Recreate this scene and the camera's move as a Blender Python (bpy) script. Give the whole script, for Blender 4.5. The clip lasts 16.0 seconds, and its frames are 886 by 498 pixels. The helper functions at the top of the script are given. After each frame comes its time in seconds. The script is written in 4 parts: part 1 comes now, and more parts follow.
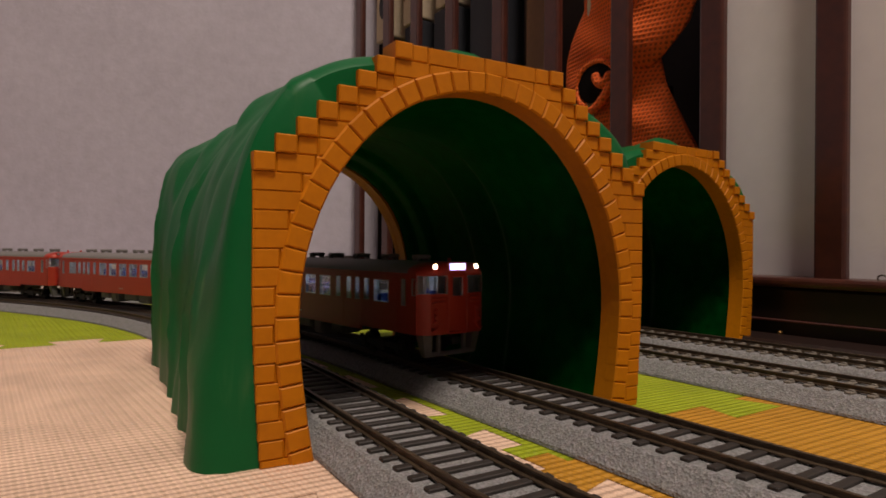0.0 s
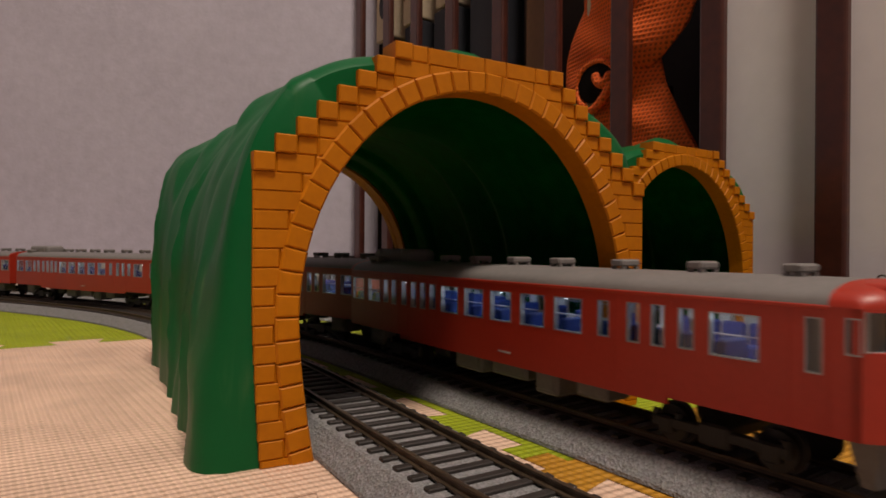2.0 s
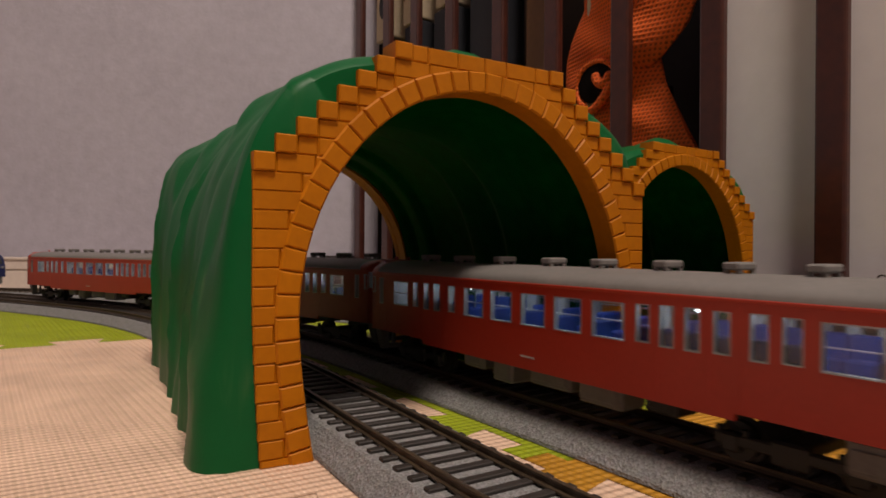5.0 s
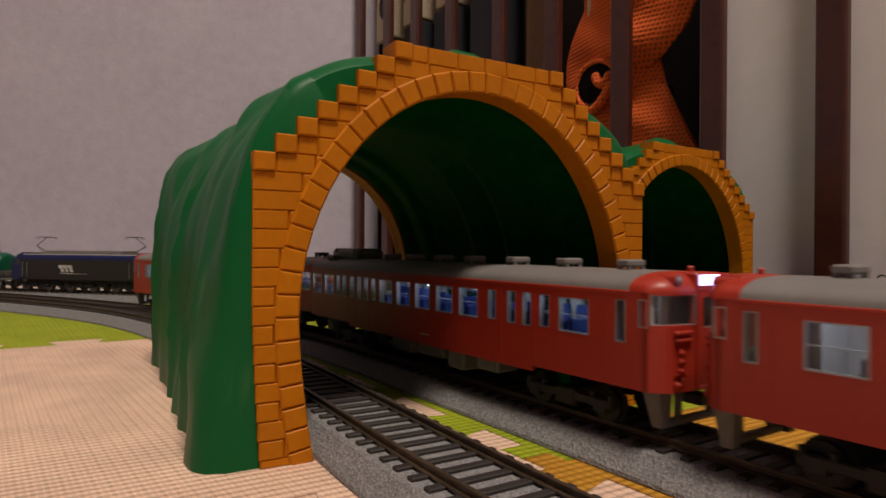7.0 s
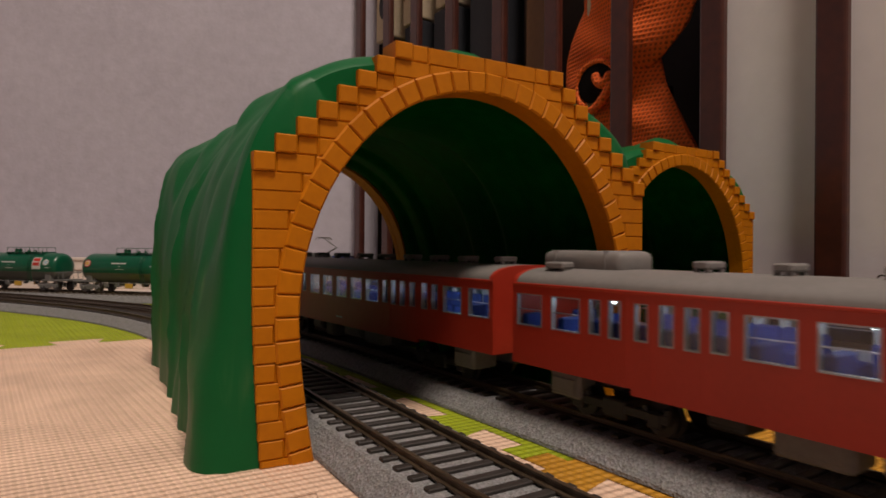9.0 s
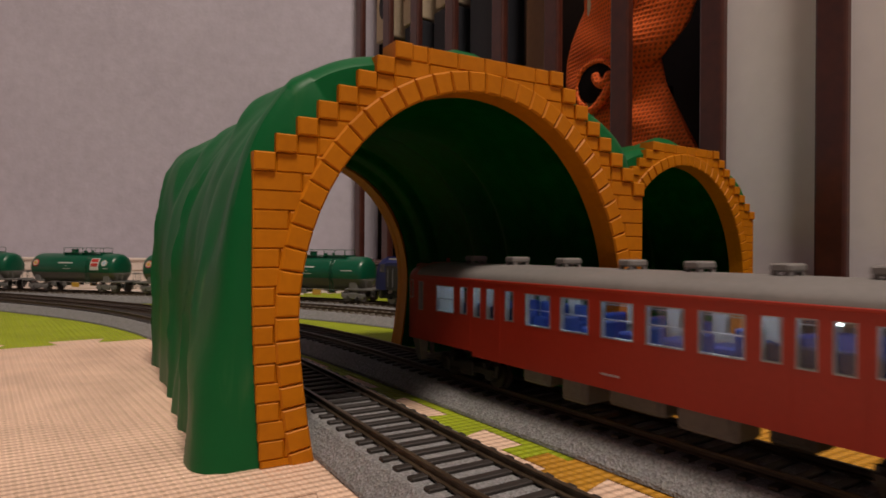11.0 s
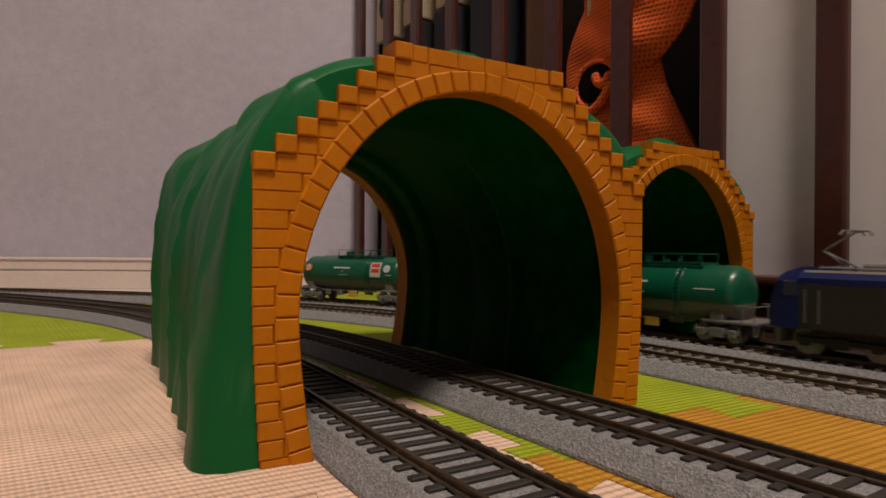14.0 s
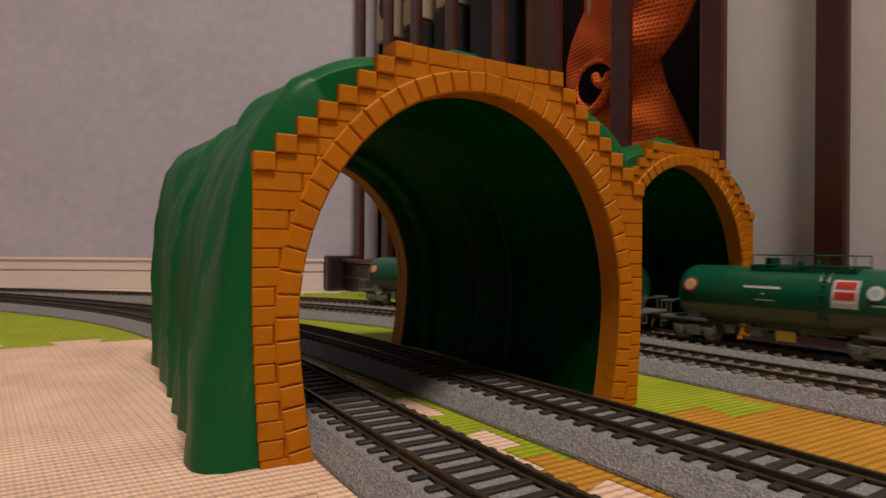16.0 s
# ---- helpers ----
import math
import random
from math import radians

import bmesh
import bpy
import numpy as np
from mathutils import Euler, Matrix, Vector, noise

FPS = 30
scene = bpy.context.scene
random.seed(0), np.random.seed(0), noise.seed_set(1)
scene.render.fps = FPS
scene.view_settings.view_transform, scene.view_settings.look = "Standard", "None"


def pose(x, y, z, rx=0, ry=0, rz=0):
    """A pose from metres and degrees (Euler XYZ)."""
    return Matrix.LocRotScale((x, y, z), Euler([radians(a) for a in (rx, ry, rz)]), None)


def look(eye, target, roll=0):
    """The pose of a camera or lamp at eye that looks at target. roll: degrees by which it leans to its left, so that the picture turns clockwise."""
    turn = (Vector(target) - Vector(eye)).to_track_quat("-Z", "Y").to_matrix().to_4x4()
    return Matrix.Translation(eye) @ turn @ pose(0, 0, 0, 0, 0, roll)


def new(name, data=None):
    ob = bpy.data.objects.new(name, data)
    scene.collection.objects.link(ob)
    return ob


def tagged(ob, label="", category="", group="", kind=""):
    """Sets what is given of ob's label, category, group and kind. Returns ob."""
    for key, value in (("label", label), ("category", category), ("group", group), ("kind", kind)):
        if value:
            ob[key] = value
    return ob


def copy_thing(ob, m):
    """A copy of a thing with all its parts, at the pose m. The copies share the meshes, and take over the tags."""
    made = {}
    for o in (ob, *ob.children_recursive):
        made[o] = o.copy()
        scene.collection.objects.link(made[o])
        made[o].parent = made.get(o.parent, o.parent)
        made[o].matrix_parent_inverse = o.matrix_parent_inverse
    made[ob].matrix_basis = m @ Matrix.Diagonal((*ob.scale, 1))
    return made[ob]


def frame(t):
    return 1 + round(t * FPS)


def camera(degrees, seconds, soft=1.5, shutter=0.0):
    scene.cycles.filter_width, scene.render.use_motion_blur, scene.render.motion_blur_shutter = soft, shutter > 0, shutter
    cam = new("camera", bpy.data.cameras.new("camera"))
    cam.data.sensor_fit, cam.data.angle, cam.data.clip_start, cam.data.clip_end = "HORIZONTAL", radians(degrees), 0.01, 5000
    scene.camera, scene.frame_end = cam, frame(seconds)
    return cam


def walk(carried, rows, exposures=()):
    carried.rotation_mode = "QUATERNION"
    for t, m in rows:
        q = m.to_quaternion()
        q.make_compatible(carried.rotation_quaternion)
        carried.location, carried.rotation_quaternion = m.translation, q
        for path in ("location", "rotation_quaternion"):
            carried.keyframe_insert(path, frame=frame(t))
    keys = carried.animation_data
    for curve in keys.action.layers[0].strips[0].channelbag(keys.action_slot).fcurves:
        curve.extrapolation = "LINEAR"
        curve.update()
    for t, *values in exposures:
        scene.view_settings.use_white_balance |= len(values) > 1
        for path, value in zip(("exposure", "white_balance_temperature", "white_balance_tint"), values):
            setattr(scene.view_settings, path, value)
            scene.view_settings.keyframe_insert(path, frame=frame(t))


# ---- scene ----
MM = 0.001
LENS = 70.9
cam = camera(LENS, 16.0, soft=1.7, shutter=0.5)
EYE = Vector((0, 0, 0.05737))
STAND = look(EYE, EYE + Vector((0, 1, -0.0013)), 0.40)
walk(cam, [(0.0, STAND), (16.0, STAND)], exposures=[(0.0, 0.0), (16.0, 0.0)])

# ---- light: a closed room with one warm ceiling lamp ----
world = bpy.data.worlds.new("room_air")
scene.world = world
world.use_nodes = True
world.node_tree.nodes["Background"].inputs[0].default_value = (0.5, 0.45, 0.42, 1)
world.node_tree.nodes["Background"].inputs[1].default_value = 0.10


def area_lamp(name, eye, target, size, power, colour):
    d = bpy.data.lights.new(name, "AREA")
    d.shape, d.size, d.energy, d.color = "DISK", size, power, colour
    ob = new(name, d)
    ob.matrix_world = look(eye, target)
    return ob


area_lamp("ceiling_lamp", (0.34, -0.62, 2.36), (0.0, 0.2, 0), 0.5, 51.5, (1.0, 0.85, 0.71))


# ---- materials ----
def nodes_of(name):
    m = bpy.data.materials.new(name)
    m.use_nodes = True
    nt = m.node_tree
    return m, nt, nt.nodes["Principled BSDF"]


def mat(name, a, b=None, rough=0.5, scale=40, metal=0.0, bump=0.0, bump_scale=None, detail=5, coat=0.0, vary=0.0, spec=0.5, spots=0.0, rough_vary=0.1):
    """A painted or moulded surface: two tones mixed by noise at two scales, with fine relief."""
    m, nt, bsdf = nodes_of(name)
    b = b or tuple(c * 0.85 for c in a)
    L, N = nt.links.new, nt.nodes.new
    tc = N("ShaderNodeTexCoord")
    n1, n2 = N("ShaderNodeTexNoise"), N("ShaderNodeTexNoise")
    n1.inputs["Scale"].default_value, n1.inputs["Detail"].default_value = scale, detail
    n2.inputs["Scale"].default_value, n2.inputs["Detail"].default_value = scale * 7.3, 3
    L(tc.outputs["Object"], n1.inputs["Vector"]), L(tc.outputs["Object"], n2.inputs["Vector"])
    add = N("ShaderNodeMath")
    add.operation = "ADD"
    half = N("ShaderNodeMath")
    half.operation, half.inputs[1].default_value = "MULTIPLY", 0.5
    L(n1.outputs["Fac"], add.inputs[0]), L(n2.outputs["Fac"], add.inputs[1]), L(add.outputs[0], half.inputs[0])
    ramp = N("ShaderNodeValToRGB")
    ramp.color_ramp.elements[0].position, ramp.color_ramp.elements[1].position = 0.36, 0.64
    ramp.color_ramp.elements[0].color, ramp.color_ramp.elements[1].color = (*b, 1), (*a, 1)
    L(half.outputs[0], ramp.inputs[0])
    out = ramp.outputs[0]
    if vary:
        info, hsv, mr = N("ShaderNodeObjectInfo"), N("ShaderNodeHueSaturation"), N("ShaderNodeMapRange")
        mr.inputs["To Min"].default_value, mr.inputs["To Max"].default_value = 1 - vary, 1 + vary
        L(info.outputs["Random"], mr.inputs["Value"]), L(mr.outputs[0], hsv.inputs["Value"]), L(out, hsv.inputs["Color"])
        out = hsv.outputs[0]
    L(out, bsdf.inputs["Base Color"])
    rr = N("ShaderNodeMapRange")
    rr.inputs["To Min"].default_value, rr.inputs["To Max"].default_value = max(0.02, rough - rough_vary), min(1, rough + rough_vary)
    L(n1.outputs["Fac"], rr.inputs["Value"]), L(rr.outputs[0], bsdf.inputs["Roughness"])
    bsdf.inputs["Metallic"].default_value = metal
    bsdf.inputs["Coat Weight"].default_value = coat
    bsdf.inputs["Specular IOR Level"].default_value = spec
    if bump:
        n3, bp = N("ShaderNodeTexNoise"), N("ShaderNodeBump")
        n3.inputs["Scale"].default_value, n3.inputs["Detail"].default_value = bump_scale or scale * 4, 4
        L(tc.outputs["Object"], n3.inputs["Vector"])
        bp.inputs["Strength"].default_value, bp.inputs["Distance"].default_value = bump, 0.001
        L(n3.outputs["Fac"], bp.inputs["Height"]), L(bp.outputs[0], bsdf.inputs["Normal"])
    return m


def glow(name, colour, power):
    m, nt, bsdf = nodes_of(name)
    bsdf.inputs["Base Color"].default_value = (*colour, 1)
    bsdf.inputs["Emission Color"].default_value = (*colour, 1)
    bsdf.inputs["Emission Strength"].default_value = power
    return m


def ballast_mat(name, base):
    """Granite-speckled ballast plastic."""
    m, nt, bsdf = nodes_of(name)
    L, N = nt.links.new, nt.nodes.new
    tc, vo, ns, ramp, mix = N("ShaderNodeTexCoord"), N("ShaderNodeTexVoronoi"), N("ShaderNodeTexNoise"), N("ShaderNodeValToRGB"), N("ShaderNodeMix")
    vo.inputs["Scale"].default_value = 1500
    ns.inputs["Scale"].default_value, ns.inputs["Detail"].default_value = 500, 6
    L(tc.outputs["Object"], vo.inputs["Vector"]), L(tc.outputs["Object"], ns.inputs["Vector"])
    sep = N("ShaderNodeSeparateColor")
    L(vo.outputs["Color"], sep.inputs[0]), L(sep.outputs[0], ramp.inputs[0])
    e = ramp.color_ramp.elements
    e[0].color, e[1].color = (*[c * 0.72 for c in base], 1), (*[min(1, c * 1.28) for c in base], 1)
    mid = ramp.color_ramp.elements.new(0.55)
    mid.color = (*base, 1)
    mix.data_type, mix.blend_type = "RGBA", "MULTIPLY"
    mix.inputs[0].default_value = 0.4
    L(ramp.outputs[0], mix.inputs[6]), L(ns.outputs["Color"], mix.inputs[7])
    hs = N("ShaderNodeHueSaturation")
    hs.inputs["Saturation"].default_value, hs.inputs["Value"].default_value = 0.35, 1.18
    L(mix.outputs[2], hs.inputs["Color"]), L(hs.outputs[0], bsdf.inputs["Base Color"])
    bsdf.inputs["Roughness"].default_value = 0.8
    bp = N("ShaderNodeBump")
    bp.inputs["Strength"].default_value, bp.inputs["Distance"].default_value = 0.6, 0.0006
    L(vo.outputs["Distance"], bp.inputs["Height"]), L(bp.outputs[0], bsdf.inputs["Normal"])
    return m


def glass_mat(name, tint=(0.8, 0.85, 0.85)):
    m, nt, bsdf = nodes_of(name)
    bsdf.inputs["Base Color"].default_value = (*tint, 1)
    bsdf.inputs["Roughness"].default_value, bsdf.inputs["IOR"].default_value = 0.03, 1.4
    bsdf.inputs["Transmission Weight"].default_value = 1.0
    return m


ORANGE = mat("orange_plastic", (0.53, 0.178, 0.002), (0.46, 0.150, 0.002), 0.50, 60, bump=0.08, vary=0.05, spec=0.2)
# the hill's own green, darkened to paint in the shade inside the tunnels
SHADED_GREEN = mat("shaded_green_plastic", (0.0010, 0.060, 0.011), (0.0006, 0.012, 0.002), 0.34, 22, bump=0.35, bump_scale=45, spec=0.012)


def let_light_through(m, colour, share):
    """Thin moulded plastic: some light passes through it."""
    nt = m.node_tree
    out = next(n for n in nt.nodes if n.type == "OUTPUT_MATERIAL")
    bsdf = next(n for n in nt.nodes if n.type == "BSDF_PRINCIPLED")
    tr, mix = nt.nodes.new("ShaderNodeBsdfTranslucent"), nt.nodes.new("ShaderNodeMixShader")
    tr.inputs["Color"].default_value = (*colour, 1)
    mix.inputs[0].default_value = share
    nt.links.new(bsdf.outputs[0], mix.inputs[1]), nt.links.new(tr.outputs[0], mix.inputs[2])
    nt.links.new(mix.outputs[0], out.inputs["Surface"])


BALLAST = ballast_mat("ballast_plastic", (0.23, 0.22, 0.24))
SLEEPER = mat("dark_sleeper_plastic", (0.030, 0.024, 0.022), None, 0.6, 90, bump=0.2)
SLEEPER_C = mat("concrete_sleeper_plastic", (0.24, 0.21, 0.18), (0.15, 0.13, 0.11), 0.7, 90, bump=0.2)
RAIL = mat("weathered_nickel_rail", (0.12, 0.085, 0.055), (0.07, 0.05, 0.035), 0.42, 70, metal=0.55)
WALLPAPER = mat("lilac_wallpaper", (0.49, 0.46, 0.545), (0.42, 0.39, 0.465), 0.85, 8, bump=0.4, bump_scale=180)
SKIRTING = mat("cream_skirting", (0.74, 0.64, 0.57), (0.68, 0.58, 0.52), 0.5, 18)
MAHOGANY = mat("mahogany_stain", (0.075, 0.020, 0.013), (0.045, 0.013, 0.010), 0.38, 22, bump=0.1, coat=0.2)
DARKWOOD = mat("dark_wood", (0.022, 0.010, 0.008), (0.013, 0.007, 0.006), 0.4, 22, bump=0.1)
FOAM_BOARD = mat("cream_card", (0.55, 0.45, 0.33), (0.48, 0.38, 0.27), 0.7, 30)
RED = mat("vermilion_paint", (0.40, 0.032, 0.015), (0.36, 0.027, 0.012), 0.42, 90, bump=0.03, rough_vary=0.05)
ROOF_GREY = mat("roof_grey_paint", (0.20, 0.185, 0.18), (0.17, 0.16, 0.155), 0.6, 80, bump=0.05)
UNDER_GREY = mat("underframe_grey", (0.16, 0.155, 0.15), (0.12, 0.115, 0.11), 0.6, 90)
BLACK = mat("bogie_black", (0.009, 0.008, 0.008), None, 0.55, 90)
STEEL = mat("wheel_steel", (0.30, 0.28, 0.26), (0.2, 0.18, 0.17), 0.35, 90, metal=0.9)
FRAME_SILVER = mat("window_frame_silver", (0.36, 0.37, 0.40), None, 0.35, 90, metal=0.6)
LINING = mat("cream_lining", (0.46, 0.45, 0.46), None, 0.6, 90)
SEAT_BLUE = mat("blue_moquette", (0.013, 0.040, 0.25), (0.011, 0.034, 0.20), 0.7, 120)
PANE = glass_mat("window_pane")
CABIN_LIGHT = glow("cabin_light", (0.84, 0.91, 1.0), 5.0)
CABIN_LED = glow("cabin_led", (0.86, 0.94, 1.0), 40.0)
DARK_WHEEL = mat("dark_wheel", (0.022, 0.02, 0.018), None, 0.5, 90, metal=0.3)
HEAD_LIGHT = glow("head_light", (1.0, 0.86, 0.62), 9.0)
SIGN_LIGHT = glow("sign_light", (0.46, 0.44, 1.0), 3.4)
SIGN_TEXT = glow("sign_text", (0.62, 0.60, 1.0), 2.6)
LAMP_OFF = mat("unlit_lamp", (0.25, 0.27, 0.28), None, 0.15, 60)
TINTED = mat("tinted_glass", (0.045, 0.05, 0.06), None, 0.12, 60)
LOCO_GREY = mat("loco_charcoal", (0.024, 0.022, 0.021), (0.019, 0.018, 0.017), 0.5, 90)
LOCO_BLUE = mat("loco_blue", (0.006, 0.014, 0.10), (0.005, 0.012, 0.085), 0.4, 90)
WHITE = mat("white_print", (0.62, 0.61, 0.58), None, 0.5, 90)
TANK_GREEN = mat("tank_green", (0.004, 0.090, 0.046), (0.003, 0.076, 0.039), 0.30, 40, rough_vary=0.05)
TANK_GREY = mat("tank_grey", (0.125, 0.122, 0.104), (0.10, 0.097, 0.082), 0.5, 50)
SIGN_RED = mat("sign_red", (0.50, 0.035, 0.025), None, 0.5, 90)
PALE_BLUE = mat("pale_blue_print", (0.35, 0.5, 0.62), None, 0.5, 90)
YELLOW = mat("yellow_print", (0.65, 0.38, 0.05), None, 0.5, 90)
BRASS = mat("brass", (0.30, 0.17, 0.06), None, 0.45, 60, metal=1.0)
CARD = mat("brown_board", (0.17, 0.085, 0.045), (0.14, 0.07, 0.036), 0.6, 25)
NAVY = mat("navy_cover", (0.022, 0.024, 0.034), None, 0.6, 30, bump=0.2)
PALE = mat("pale_panel", (0.82, 0.79, 0.82), (0.77, 0.74, 0.77), 0.75, 9, bump=0.15, bump_scale=160)


def hill_mat():
    """Moulded green plastic with pale stress marks that run down the folds."""
    m, nt, bsdf = nodes_of("green_plastic")
    L, N = nt.links.new, nt.nodes.new
    tc, mp, ns, ramp, mix, n2, bp = N("ShaderNodeTexCoord"), N("ShaderNodeMapping"), N("ShaderNodeTexNoise"), N("ShaderNodeValToRGB"), N("ShaderNodeMix"), N("ShaderNodeTexNoise"), N("ShaderNodeBump")
    mp.inputs["Scale"].default_value = (150, 190, 22)
    ns.inputs["Scale"].default_value, ns.inputs["Detail"].default_value, ns.inputs["Distortion"].default_value = 1.0, 4, 1.1
    L(tc.outputs["Object"], mp.inputs["Vector"]), L(mp.outputs[0], ns.inputs["Vector"]), L(ns.outputs["Fac"], ramp.inputs[0])
    ramp.color_ramp.elements[0].position, ramp.color_ramp.elements[1].position = 0.56, 0.80
    mix.data_type = "RGBA"
    n4, r4, mul = N("ShaderNodeTexNoise"), N("ShaderNodeMapRange"), N("ShaderNodeMath")
    n4.inputs["Scale"].default_value, n4.inputs["Detail"].default_value = 26, 2
    r4.inputs["From Min"].default_value, r4.inputs["From Max"].default_value = 0.50, 0.72
    mul.operation = "MULTIPLY"
    L(tc.outputs["Object"], n4.inputs["Vector"]), L(n4.outputs["Fac"], r4.inputs["Value"])
    L(r4.outputs[0], mul.inputs[0]), L(ramp.outputs[0], mul.inputs[1]), L(mul.outputs[0], mix.inputs[0])
    mix.inputs[6].default_value, mix.inputs[7].default_value = (0.003, 0.115, 0.031, 1), (0.13, 0.24, 0.10, 1)
    L(mix.outputs[2], bsdf.inputs["Base Color"])
    bsdf.inputs["Roughness"].default_value, bsdf.inputs["Specular IOR Level"].default_value = 0.40, 0.20
    n2.inputs["Scale"].default_value, n2.inputs["Detail"].default_value = 60, 3
    bp.inputs["Strength"].default_value, bp.inputs["Distance"].default_value = 0.25, 0.002
    L(tc.outputs["Object"], n2.inputs["Vector"]), L(n2.outputs["Fac"], bp.inputs["Height"]), L(bp.outputs[0], bsdf.inputs["Normal"])
    return m


def foam_mat(name, colour):
    """Foam with rows of small raised bumps."""
    m, nt, bsdf = nodes_of(name)
    L, N = nt.links.new, nt.nodes.new
    tc, sep, ns, ramp = N("ShaderNodeTexCoord"), N("ShaderNodeSeparateXYZ"), N("ShaderNodeTexNoise"), N("ShaderNodeValToRGB")
    L(tc.outputs["Object"], sep.inputs[0])

    def math_node(op, a, b=None):
        n = N("ShaderNodeMath")
        n.operation = op
        for i, v in enumerate((a, b)):
            if v is None:
                continue
            if isinstance(v, (int, float)):
                n.inputs[i].default_value = v
            else:
                L(v, n.inputs[i])
        return n.outputs[0]
    k = 2 * math.pi / 0.0058
    u = math_node("MULTIPLY", math_node("ADD", sep.outputs[0], sep.outputs[1]), k)
    v = math_node("MULTIPLY", math_node("SUBTRACT", sep.outputs[0], sep.outputs[1]), k * 0.9)
    wave = math_node("MULTIPLY", math_node("SINE", u), math_node("SINE", v))
    ns.inputs["Scale"].default_value, ns.inputs["Detail"].default_value = 35, 6
    L(tc.outputs["Object"], ns.inputs["Vector"]), L(ns.outputs["Fac"], ramp.inputs[0])
    ramp.color_ramp.elements[0].color, ramp.color_ramp.elements[1].color = (*[c * 0.88 for c in colour], 1), (*[min(1, c * 1.08) for c in colour], 1)
    ramp.color_ramp.elements[0].position, ramp.color_ramp.elements[1].position = 0.35, 0.65
    L(ramp.outputs[0], bsdf.inputs["Base Color"])
    bsdf.inputs["Roughness"].default_value, bsdf.inputs["Specular IOR Level"].default_value = 0.55, 0.15
    bp = N("ShaderNodeBump")
    bp.inputs["Strength"].default_value, bp.inputs["Distance"].default_value = 0.85, 0.0009
    L(wave, bp.inputs["Height"]), L(bp.outputs[0], bsdf.inputs["Normal"])
    return m


def net_mat(name, colour):
    """Open-weave sports mesh: small dark holes in rows."""
    m, nt, bsdf = nodes_of(name)
    L, N = nt.links.new, nt.nodes.new
    tc, vo, ramp, bp = N("ShaderNodeTexCoord"), N("ShaderNodeTexVoronoi"), N("ShaderNodeValToRGB"), N("ShaderNodeBump")
    vo.voronoi_dimensions = "2D"
    vo.inputs["Scale"].default_value, vo.inputs["Randomness"].default_value = 300, 0.12
    sep, com, skew = N("ShaderNodeSeparateXYZ"), N("ShaderNodeCombineXYZ"), N("ShaderNodeMath")
    skew.operation, skew.inputs[1].default_value = "MULTIPLY_ADD", 0.5
    L(tc.outputs["Object"], sep.inputs[0]), L(sep.outputs[2], skew.inputs[0]), L(sep.outputs[1], skew.inputs[2])
    L(skew.outputs[0], com.inputs[0]), L(sep.outputs[2], com.inputs[1])
    L(com.outputs[0], vo.inputs["Vector"]), L(vo.outputs["Distance"], ramp.inputs[0])
    ramp.color_ramp.elements[0].position, ramp.color_ramp.elements[1].position = 0.16, 0.34
    ramp.color_ramp.elements[0].color, ramp.color_ramp.elements[1].color = (*[c * 0.45 for c in colour], 1), (*colour, 1)
    L(ramp.outputs[0], bsdf.inputs["Base Color"])
    bsdf.inputs["Roughness"].default_value = 0.7
    bp.inputs["Strength"].default_value, bp.inputs["Distance"].default_value = 0.8, 0.0015
    L(vo.outputs["Distance"], bp.inputs["Height"]), L(bp.outputs[0], bsdf.inputs["Normal"])
    return m


GREEN = hill_mat()
let_light_through(GREEN, (0.03, 0.55, 0.14), 0.08)
let_light_through(SHADED_GREEN, (0.02, 0.60, 0.10), 0.13)
FOAM_PALE = foam_mat("pale_pink_foam", (0.86, 0.60, 0.45))
FOAM_LIME = foam_mat("lime_foam", (0.36, 0.43, 0.022))
FOAM_OCHRE = foam_mat("ochre_foam", (0.56, 0.27, 0.030))
NET = net_mat("orange_mesh_cloth", (0.88, 0.14, 0.012))
# black book covers, and the painted shade in the mesh bag's mouth
BLACK_CLOTH_AND_SHADE = mat("black_cloth_and_shade", (0.008, 0.006, 0.006), None, 0.9, 60, spec=0.05)


# ---- mesh helpers ----
TURN = radians(33.8)  # the tracks' heading, from the view axis
ST, CT = math.sin(TURN), math.cos(TURN)


def sn(s, n, z=0.0):
    """A place by millimetres along the tracks, across them and up."""
    return Vector((-s * ST + n * CT, s * CT + n * ST, z)) * MM


def sn_pose(s, n, z=0.0, turn=0.0):
    """A pose whose x runs across the tracks and y along them."""
    return Matrix.Translation(sn(s, n, z)) @ Matrix.Rotation(TURN + turn, 4, "Z")


FAR = 1.12  # the furniture and wall stand this much further out along the same lines of sight


def far_pose(s, n, z=0.0):
    return Matrix.Translation(EYE) @ Matrix.Scale(FAR, 4) @ Matrix.Translation(-EYE) @ sn_pose(s, n, z)


def mesh_of(name, bm, material, smooth=False):
    me = bpy.data.meshes.new(name)
    bmesh.ops.recalc_face_normals(bm, faces=bm.faces[:])
    bm.to_mesh(me)
    bm.free()
    for m in (material if isinstance(material, (list, tuple)) else [material]):
        me.materials.append(m)
    if smooth:
        me.polygons.foreach_set("use_smooth", [True] * len(me.polygons))
        me.set_sharp_from_angle(angle=radians(38))
    return me


def part(name, bm, material, parent=None, label="", smooth=False, m=None):
    ob = new(name, mesh_of(name, bm, material, smooth) if not isinstance(bm, bpy.types.Mesh) else bm)
    if parent:
        ob.parent = parent
    if m is not None:
        ob.matrix_basis = m
    if label:
        ob["label"] = label
    return ob


